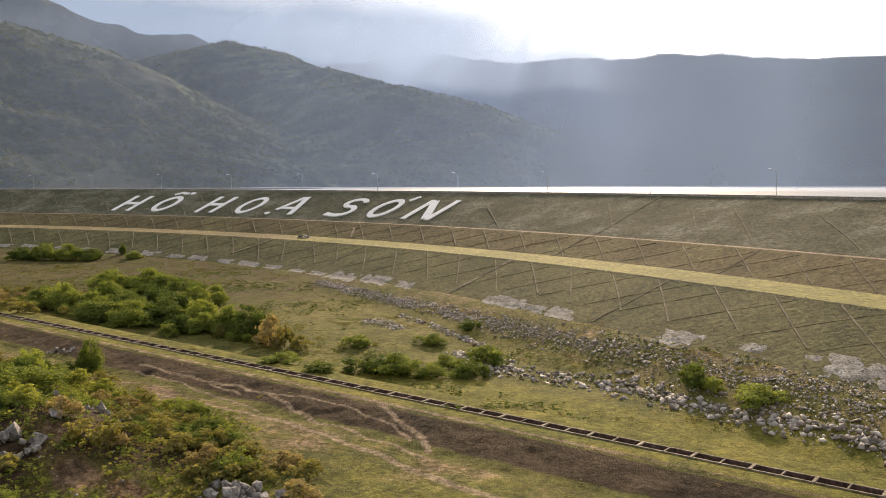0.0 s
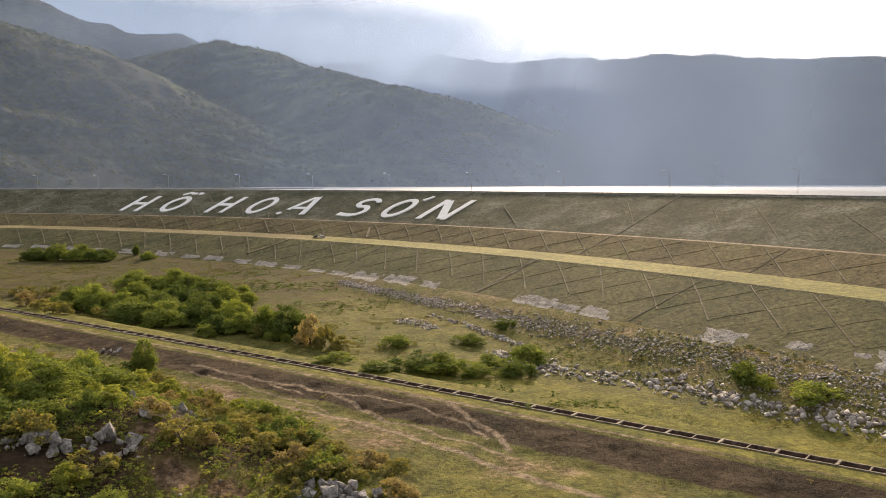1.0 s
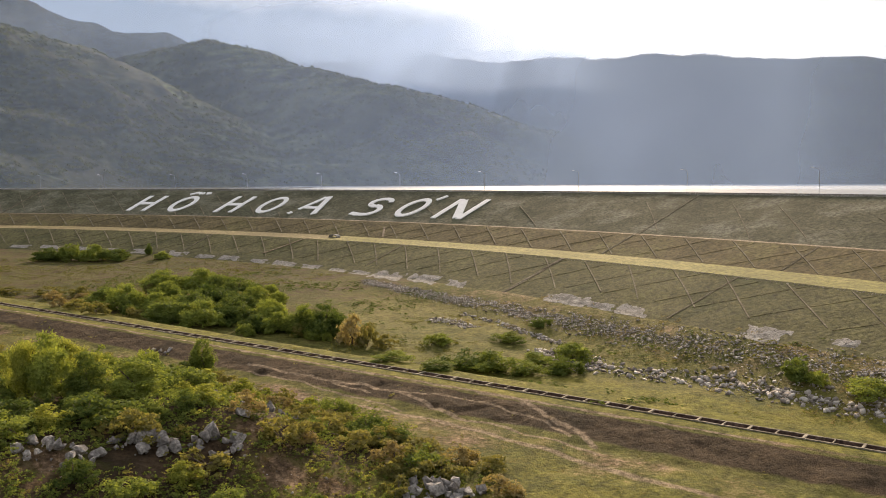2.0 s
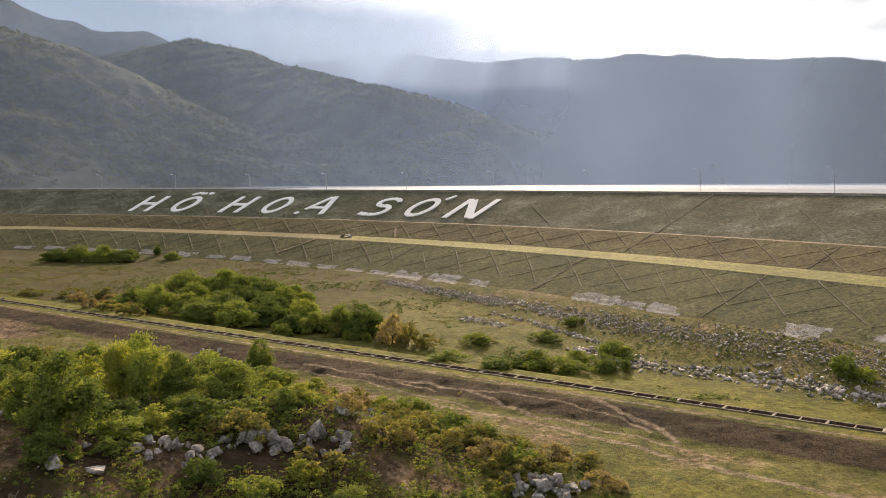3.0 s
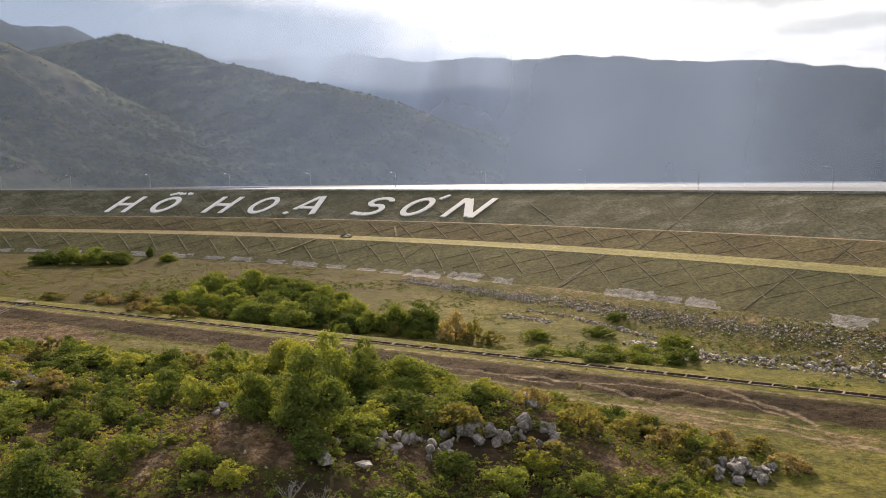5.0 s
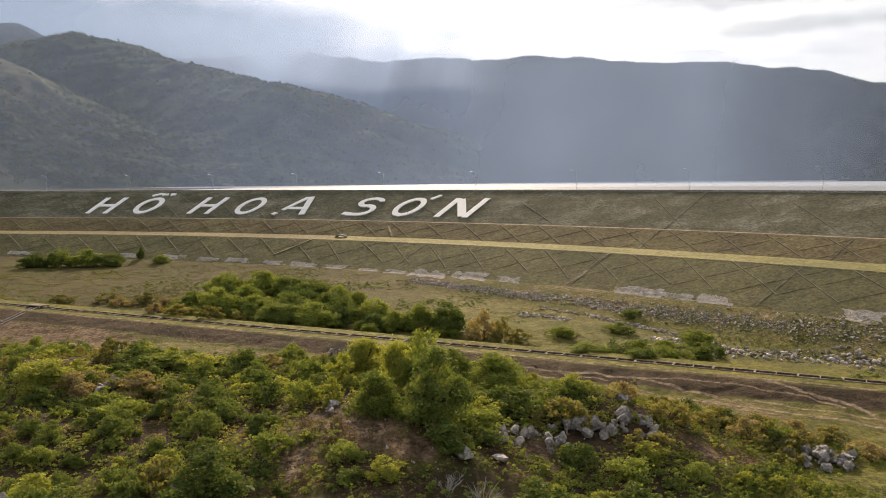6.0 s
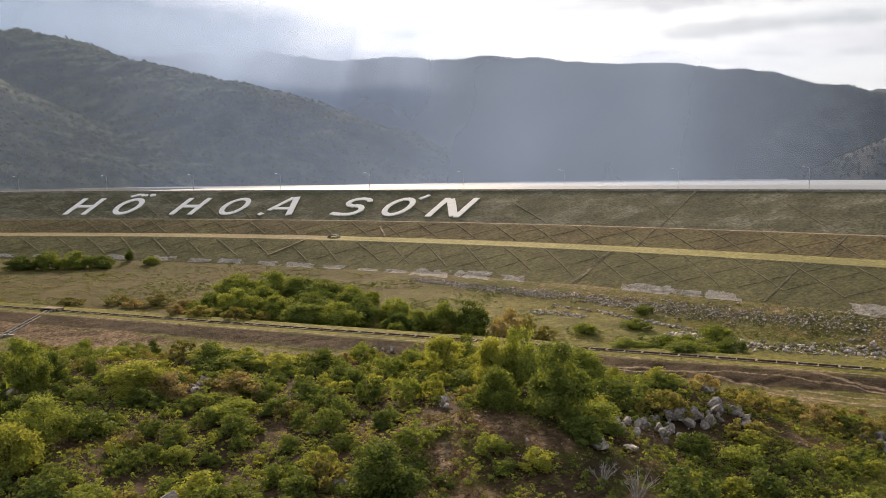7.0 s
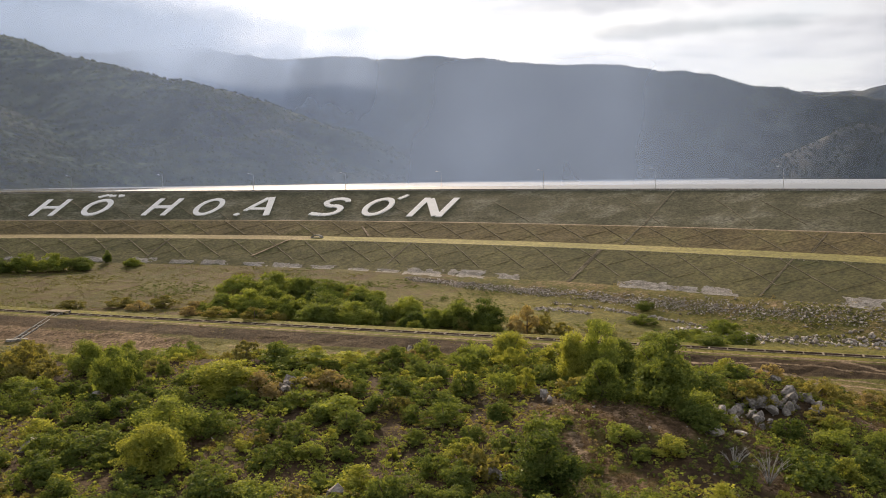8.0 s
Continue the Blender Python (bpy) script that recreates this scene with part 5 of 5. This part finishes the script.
for k, (x, y, wide, high) in enumerate(((-31.2, 152.4, 8.0, 6.0), (-28.2, 151.0, 5.0, 4.6), (-25.0, 149.0, 4.6, 2.8), (-88.6, 182.0, 6.7, 2.8), (-82.1, 166.5, 6, 2.6), (-88.0, 173.0, 7, 2.4), (-93.5, 177.0, 5, 2.0), (-107.5, 204.3, 8, 2.4), (-117.0, 206.0, 7, 2.0), (-103.0, 197.0, 6, 2.2), (-79.5, 188.0, 7, 2.6), (-76.5, 172.0, 5, 2.4), (-92.0, 186.0, 8.1, 3.0), (-90.0, 190.0, 7, 2.6), (-98.0, 199.0, 8, 2.8), (-83.0, 196.0, 6, 2.2), (-114.5, 108.9, 6.0, 4.4))):
    put("dry", (k + 1) % 3, x, y, wide, high)
def fringe(count, seed):
    r = np.random.default_rng(seed)
    for _ in range(count):
        x0, y0, wide, high = THICKET[int(r.integers(0, len(THICKET)))]
        a = r.uniform(0, math.tau)
        d = wide * r.uniform(0.4, 0.75)
        size = float(r.uniform(1.6, 3.4))
        x, y = x0 + d * math.cos(a), y0 + d * math.sin(a)
        if canal_ab(x, y)[1] > 5:
            put(("meadow", "dry", "meadow")[int(r.integers(0, 3))], int(r.integers(0, 3)), x, y, size * 1.5, size)


fringe(70, 23)
TREES = ((-57.2, 66.0, 5.8, 6.8), (-55.0, 81.0, 4.8, 7.2), (-57.6, 82.6, 3.6, 6.2), (-47.6, 82.8, 5.4, 4.2), (-51.6, 82.0, 4.2, 4.6), (-49.6, 119.0, 3.6, 5.8), (-59.4, 95.0, 4.6, 4.6), (-61.4, 69.4, 3.8, 4.4), (-74.3, 55.3, 5.2, 4.4), (-99.0, 75.0, 5.0, 4.6), (-100.5, 69.0, 4.6, 4.4), (-107.8, 107.4, 4.3, 4.2), (-102.5, 100.6, 2.7, 3.6), (-104.0, 96.0, 3.9, 6.0), (-93.3, 92.2, 6.6, 4.2), (-103.4, 129.9, 3.4, 4.4), (-94.8, 137.0, 2.8, 3.8), (-66.5, 119.0, 3.2, 3.4))
for k, (x, y, wide, high) in enumerate(TREES):
    put("tree", k % 4, x, y, 1.1 * wide, high)
SHRUBS = ((-56.0, 114.0, 5.0, 4.8), (-55.2, 92.2, 5.0, 3.0), (-52.4, 104.0, 5.4, 3.6), (-60.0, 107.0, 5.2, 3.8), (-47.0, 108.0, 4.6, 2.8), (-53.4, 98.6, 5.0, 3.2), (-67.0, 79.0, 3.4, 3.2), (-64.4, 79.6, 3.0, 2.6), (-70.6, 81.0, 3.6, 2.6), (-44.8, 90.0, 7.4, 3.2), (-40.6, 99.6, 5.0, 2.7), (-48.6, 92.4, 4.6, 3.0), (-53.0, 68.4, 4.6, 2.4), (-51.0, 72.0, 4.0, 2.2), (-55.6, 70.4, 4.0, 2.6), (-84.0, 102.6, 7.0, 2.2), (-78.0, 101.0, 6.0, 2.2), (-73.0, 99.0, 4.6, 2.6), (-69.9, 63.7, 3.4, 2.5), (-77.6, 62.3, 3.6, 2.2), (-80.5, 60.6, 3.4, 1.9), (-95.4, 96.0, 5.0, 3.0), (-90.4, 97.4, 5.0, 2.6), (-99.1, 103.6, 2.1, 2.1), (-66.0, 92.0, 4.2, 3.0), (-62.8, 88.0, 3.6, 3.4), (-24.6, 86.6, 4.2, 2.2), (-64.6, 60.6, 3.0, 1.9), (-62.0, 57.6, 3.0, 1.8), (-45.6, 63.6, 3.8, 2.2), (-41.0, 62.4, 4.4, 2.4), (-38.0, 66.0, 3.4, 2.0), (-80.6, 88.0, 4.4, 2.2), (-105.6, 86.0, 4.0, 2.4))
for k, (x, y, wide, high) in enumerate(SHRUBS):
    put(("shrub", "shrub", "dark")[k % 3], k % 3, x, y, wide, high)
SLOPE_BRUSH = ((-19.4, 80.6, 5.4, 2.2), (-22.8, 82.0, 5.0, 2.3), (-15.6, 79.0, 4.6, 1.9), (-12.6, 76.6, 4.2, 1.7), (-17.0, 75.4, 4.4, 1.9), (-21.6, 77.4, 4.6, 2.2), (-25.6, 79.4, 4.6, 2.0), (-28.6, 83.4, 4.8, 2.0), (-12.4, 71.6, 4.4, 1.8), (-31.8, 86.8, 4.6, 1.8), (-27.0, 91.0, 4.0, 1.5), (-35.0, 92.0, 4.4, 1.6), (-114.8, 117.0, 5.4, 3.2), (-112.0, 104.6, 4.4, 2.4))
for k, (x, y, wide, high) in enumerate(SLOPE_BRUSH):
    put("dry", (0, 2, 1)[k % 3], x, y, wide, high)


def scrub_ground(x, y):
    """1 on the scrubby mound, 0 on the canal bank and the lawn."""
    a, b = canal_ab(x, y)
    start = 12 + 11 * (1 - smooth(a, 0, 22)) + 0.34 * np.clip(a - 62, 0, 200)
    return smooth(-b, start, start + 5) * smooth(a, -10, 4)


def scrub_density(x, y):
    rise = scrub_ground(x, y)
    clear = 1.7 * clearings(x, y)
    for px, py, _, spread, _, _ in PILES:
        clear = clear + 2.0 * np.exp(-((x - px) ** 2 + (y - py + 1.2) ** 2) / (1.1 * spread) ** 2)
    return rise * (0.6 + 1.1 * value_noise(x / 6.0, y / 6.0, 91)) - clear


PLACED = [(x, y) for x, y, *_ in TREES + SHRUBS + SLOPE_BRUSH]


def fill_hollows(count, gap, seed):
    """Dense green shrubs over the inner, older part of the scrub."""
    r = np.random.default_rng(seed)
    n = 0
    for _ in range(9000):
        x, y = r.uniform(-123, -70), r.uniform(46, 100)
        if r.random() > 0.8 * scrub_density(np.array([x]), np.array([y]))[0] or min((x - p) ** 2 + (y - q) ** 2 for p, q in PLACED) < gap * gap:
            continue
        PLACED.append((x, y))
        high = float(r.uniform(1.3, 2.4))
        put("dark", int(r.integers(0, 3)), x, y, high * float(r.uniform(1.5, 2.1)), high)
        n += 1
        if n >= count:
            break


fill_hollows(105, 2.9, 29)


def scatter_shrubs(count, gap, seed):
    r = np.random.default_rng(seed)
    placed = PLACED
    n = 0
    for _ in range(16000):
        x, y = r.uniform(-123, 4), r.uniform(44, 128)
        if r.random() > scrub_density(np.array([x]), np.array([y]))[0]:
            continue
        if min((x - p) ** 2 + (y - q) ** 2 for p, q in placed) < gap * gap:
            continue
        placed.append((x, y))
        tone = float(value_noise(np.array([x / 7.0]), np.array([y / 7.0]), 93)[0]) + r.uniform(-0.2, 0.2) + 0.12 * float(x > -48)
        kind = "dark" if tone < 0.34 else "brush" if tone < 0.66 else "olive" if tone < 0.84 else "dry"
        high = float(r.uniform(0.8, 1.8) if r.random() < 0.72 else r.uniform(1.9, 3.0))
        if kind == "brush" and high > 1.6:
            kind = "shrub"
        put(kind, int(r.integers(0, 3)), x, y, high * float(r.uniform(1.5, 2.4)), high)
        n += 1
        if n >= count:
            break


scatter_shrubs(340, 1.8, 17)


def low_growth(name, x, y, size, leaves, leaf, mat, seed, label, category, flat=0.6):
    """Low growth over the ground as one mesh: many small leafy clumps."""
    forms = [crown(lobes_of(2.0, 1.1, 6, seed + k), leaves, leaf, seed + k) for k in range(5)]
    kind = rng.integers(0, 5, len(x))
    z = ground_at(x, y)
    V = []
    for k, (fv, fq) in enumerate(forms):
        m = kind == k
        n = int(m.sum())
        a = rng.uniform(0, math.tau, n)
        c, s = np.cos(a), np.sin(a)
        P = np.empty((n, len(fv), 3))
        P[..., 0] = (fv[None, :, 0] * c[:, None] - fv[None, :, 1] * s[:, None]) * size[m][:, None] + x[m][:, None]
        P[..., 1] = (fv[None, :, 0] * s[:, None] + fv[None, :, 1] * c[:, None]) * size[m][:, None] + y[m][:, None]
        P[..., 2] = fv[None, :, 2] * size[m][:, None] * flat + z[m][:, None] - 0.05
        V.append(P.reshape(-1, 3))
    V = np.concatenate(V)
    ob = fast_mesh(name, V, np.arange(len(V)).reshape(-1, 3), mat)
    return tagged(ob, label, category, kind="stuff")


def strewn(n, x0, x1, y0, y1, chance):
    x, y = rng.uniform(x0, x1, n), rng.uniform(y0, y1, n)
    m = rng.random(n) < chance(x, y)
    return x[m], y[m]


def patchy(x, y, lo, hi, seed):
    """Where one sort of growth takes over: between two levels of a slow noise."""
    v = value_noise(x / 7.0, y / 7.0, seed) + 0.3 * value_noise(x / 2.5, y / 2.5, seed + 1) - 0.15
    return smooth(v, lo - 0.08, lo + 0.08) * (1 - smooth(v, hi - 0.08, hi + 0.08))


def scrub_floor(lo, hi, extra=0.25):
    return lambda x, y: scrub_ground(x, y) * np.clip(scrub_density(x, y) + extra, 0, 1) * (0.12 + 0.85 * patchy(x, y, lo, hi, 93))


x, y = strewn(9000, -123, 8, 44, 128, scrub_floor(0.2, 0.62, 0.2))
low_growth("undergrowth", x, y, rng.uniform(0.4, 1.15, len(x)), 90, 0.095, LEAF, 700, "tangled green undergrowth between the shrubs", "undergrowth", 0.9)
x, y = strewn(2600, -123, 8, 44, 128, scrub_floor(0.4, 0.75, 0.2))
low_growth("undergrowth", x, y, rng.uniform(0.35, 1.0, len(x)), 90, 0.095, LEAF_LIGHT, 720, "yellow-green undergrowth between the shrubs", "undergrowth", 0.9)
x, y = strewn(5200, -123, 8, 44, 128, scrub_floor(-0.2, 0.42, 0.4))
low_growth("undergrowth", x, y, rng.uniform(0.4, 1.1, len(x)), 96, 0.095, LEAF_DARK, 725, "dark green undergrowth in the hollows", "undergrowth", 0.9)
x, y = strewn(5500, -123, 8, 44, 128, scrub_floor(0.52, 1.4, 0.3))
low_growth("undergrowth", x, y, rng.uniform(0.35, 1.0, len(x)), 96, 0.095, LEAF_SCRUB, 705, "olive brush covering the slope of the mound", "undergrowth", 0.85)
x, y = strewn(4200, -52, -6, 56, 104, lambda x, y: scrub_ground(x, y) * np.clip(scrub_density(x, y) + 0.2, 0, 1) * (0.2 + 0.8 * value_noise(x / 3.0, y / 3.0, 107)))
low_growth("undergrowth", x, y, rng.uniform(0.4, 1.0, len(x)), 84, 0.1, LEAF, 745, "sunlit green brush on the outer slope of the mound", "undergrowth", 0.9)
x, y = strewn(5000, -123, 8, 44, 128, lambda x, y: scrub_ground(x, y) * np.clip(scrub_density(x, y) + 0.3 + 2.4 * clearings(x, y), 0, 1) * (0.06 + 0.5 * np.clip(clearings(x, y), 0, 1) + 0.45 * patchy(x, y, 0.62, 1.4, 96)))
low_growth("dry_undergrowth", x, y, rng.uniform(0.2, 0.75, len(x)), 80, 0.095, LEAF_DRY, 730, "withered brown brush on bare earth", "undergrowth", 0.85)


x, y = strewn(16000, -100, -20, 48, 92, lambda x, y: np.clip(1.1 * clearings(x, y) * (0.35 + 0.9 * value_noise(x / 2.0, y / 2.0, 109)), 0, 0.9))
low_growth("dead_brush", x, y, rng.uniform(0.25, 0.8, len(x)), 70, 0.085, LEAF_DEAD, 755, "dead brown brush over the bare crown of the mound", "undergrowth", 0.9)


def meadow_chance(x, y):
    a, b = canal_ab(x, y)
    w = dam_sw(x, y)[1]
    lawn = 1 - 0.92 * (1 - smooth(a, 15, 34)) * (1 - smooth(b, 20, 27))
    return lawn * (b > 8) * (w < -20) * np.clip(3.0 * value_noise(x / 15.0, y / 15.0, 95) + 0.8 * value_noise(x / 4.0, y / 4.0, 96) - 1.75, 0, 1)


x, y = strewn(14000, -170, 70, 85, 300, meadow_chance)
low_growth("meadow_tufts", x, y, rng.uniform(0.4, 1.3, len(x)), 44, 0.15, LEAF_GRASS, 740, "coarse grass tufts in the meadow", "grass", 0.45)
x, y = strewn(6000, -170, 70, 85, 300, lambda x, y: meadow_chance(x + 60, y + 10))
low_growth("dry_tufts", x, y, rng.uniform(0.4, 1.2, len(x)), 40, 0.15, LEAF_SCRUB, 760, "dry olive weeds in the meadow", "grass", 0.45)
x, y = strewn(5200, -170, 60, 40, 200, lambda x, y: ((canal_ab(x, y)[1] < -3) & (canal_ab(x, y)[1] > -26)) * np.clip(1.9 * value_noise(x / 5.0, y / 5.0, 97) - 0.5, 0, 1) * (1 - 0.7 * (canal_ab(x, y)[1] > -10)))
low_growth("bank_weeds", x, y, rng.uniform(0.2, 0.6, len(x)), 44, 0.12, LEAF_DRY, 780, "dry weeds on the canal bank", "grass", 0.7)


x, y = strewn(4200, -120, 60, 50, 180, lambda x, y: ((canal_ab(x, y)[1] < -3) & (canal_ab(x, y)[1] > -24)) * np.clip(2.2 * value_noise(x / 4.0, y / 4.0, 99) - 0.8, 0, 1) * (1 - 0.8 * (canal_ab(x, y)[1] > -10)))
low_growth("bank_grass", x, y, rng.uniform(0.25, 0.7, len(x)), 40, 0.13, LEAF_SCRUB, 790, "olive grass tufts on the canal bank", "grass", 0.5)
x, y = strewn(3600, -30, 66, 80, 190, lambda x, y: ((dam_sw(x, y)[1] < -19) & (dam_sw(x, y)[1] > -42)) * np.clip(2.2 * value_noise(x / 5.0, y / 5.0, 101) - 0.7, 0, 1))
low_growth("rubble_weeds", x, y, rng.uniform(0.3, 0.9, len(x)), 44, 0.12, LEAF_DRY, 795, "brown weeds growing among dumped stones", "grass", 0.6)


x, y = strewn(12000, -150, 45, 95, 260, lambda x, y: np.clip(meadow_chance(x - 25, y + 35) * (dam_sw(x, y)[1] > -75) + 0.5 * meadow_chance(x + 11, y - 17) * (canal_ab(x, y)[0] > 70), 0, 1))
low_growth("meadow_brush", x, y, rng.uniform(0.4, 1.5, len(x)), 50, 0.14, LEAF_DARK, 770, "low dark brush in the rough meadow", "brush", 0.55)


x, y = strewn(4500, -190, -60, 160, 300, lambda x, y: (dam_sw(x, y)[1] < -20) * (canal_ab(x, y)[1] > 9) * np.clip(0.2 + 1.2 * value_noise(x / 11.0, y / 11.0, 103), 0, 1))
low_growth("rough_grass", x, y, rng.uniform(0.5, 1.5, len(x)), 30, 0.17, LEAF_GRASS, 785, "dull olive rough grass at the far end of the meadow", "grass", 0.3)


def dead_bush(x, y, high, seed):
    """A leafless bush of bleached twigs."""
    r = random.Random(seed)
    z = float(ground_at(x, y)[0])
    root = thing("dead_bush", (x, y, z), "leafless bush of bleached grey twigs", "bush")
    for k in range(16):
        a, lean = r.uniform(0, math.tau), r.uniform(0.2, 0.9)
        tip = Vector((x + lean * high * math.cos(a) * 0.8, y + lean * high * math.sin(a) * 0.8, z + high * r.uniform(0.6, 1.0)))
        mid = Vector((x, y, z)).lerp(tip, 0.5) + Vector((0, 0, 0.12 * high))
        twigs = [tube([(x, y, z - 0.1), mid, tip], [0.035, 0.024, 0.008], 4)]
        for _ in range(4):
            f = mid.lerp(tip, r.uniform(0, 0.7))
            twigs.append(tube([f, f + Vector((r.uniform(-0.5, 0.5), r.uniform(-0.5, 0.5), r.uniform(0.2, 0.6))) * high * 0.35], [0.014, 0.005], 4))
        part("branch", joined(twigs), TWIG, root)


dead_bush(-56.0, 53.5, 2.4, 3)
dead_bush(-58.0, 55.0, 1.8, 4)


# ---- woods on the hills ----
def hill_woods(name, count, az0, az1, r0, r1, height_of, lo, hi, seed, mat, label):
    r = np.random.default_rng(seed)
    az, rr = np.radians(r.uniform(az0, az1, count)), r.uniform(r0, r1, count)
    x, y = -50 + rr * np.sin(az), rr * np.cos(az)
    z = height_of(x, y)
    m = (z > 33) & (r.random(count) < np.clip(0.75 + 1.3 * fbm(x, y, 120, 4, seed), 0.05, 1))
    x, y, z = x[m], y[m], z[m]
    size = r.uniform(lo, hi, len(x))
    fv, fq = crown(lobes_of(2.8, 1.1, 5, seed), 8, 0.85, seed)
    P = fv[None] * size[:, None, None] + np.stack((x, y, z - 0.3), -1)[:, None]
    ob = fast_mesh(name, P.reshape(-1, 3), np.arange(P.shape[0] * len(fv)).reshape(-1, 3), mat)
    return tagged(ob, label, "woods", kind="stuff")


hill_woods("hill_woods", 23000, -34, 20, 620, 1750, left_height, 1.0, 3.0, 801, WOODS, "scattered dark trees and scrub on the hill")
hill_woods("mountain_woods", 12000, -6, 60, 1400, 1680, main_height, 0.8, 1.7, 802, WOODS, "dense forest on the hazy mountain")
hill_woods("side_woods", 14000, 33, 64, 800, 1250, main_height, 1.4, 3.2, 803, FOREST, "dark forest on the small hill by the far shore")
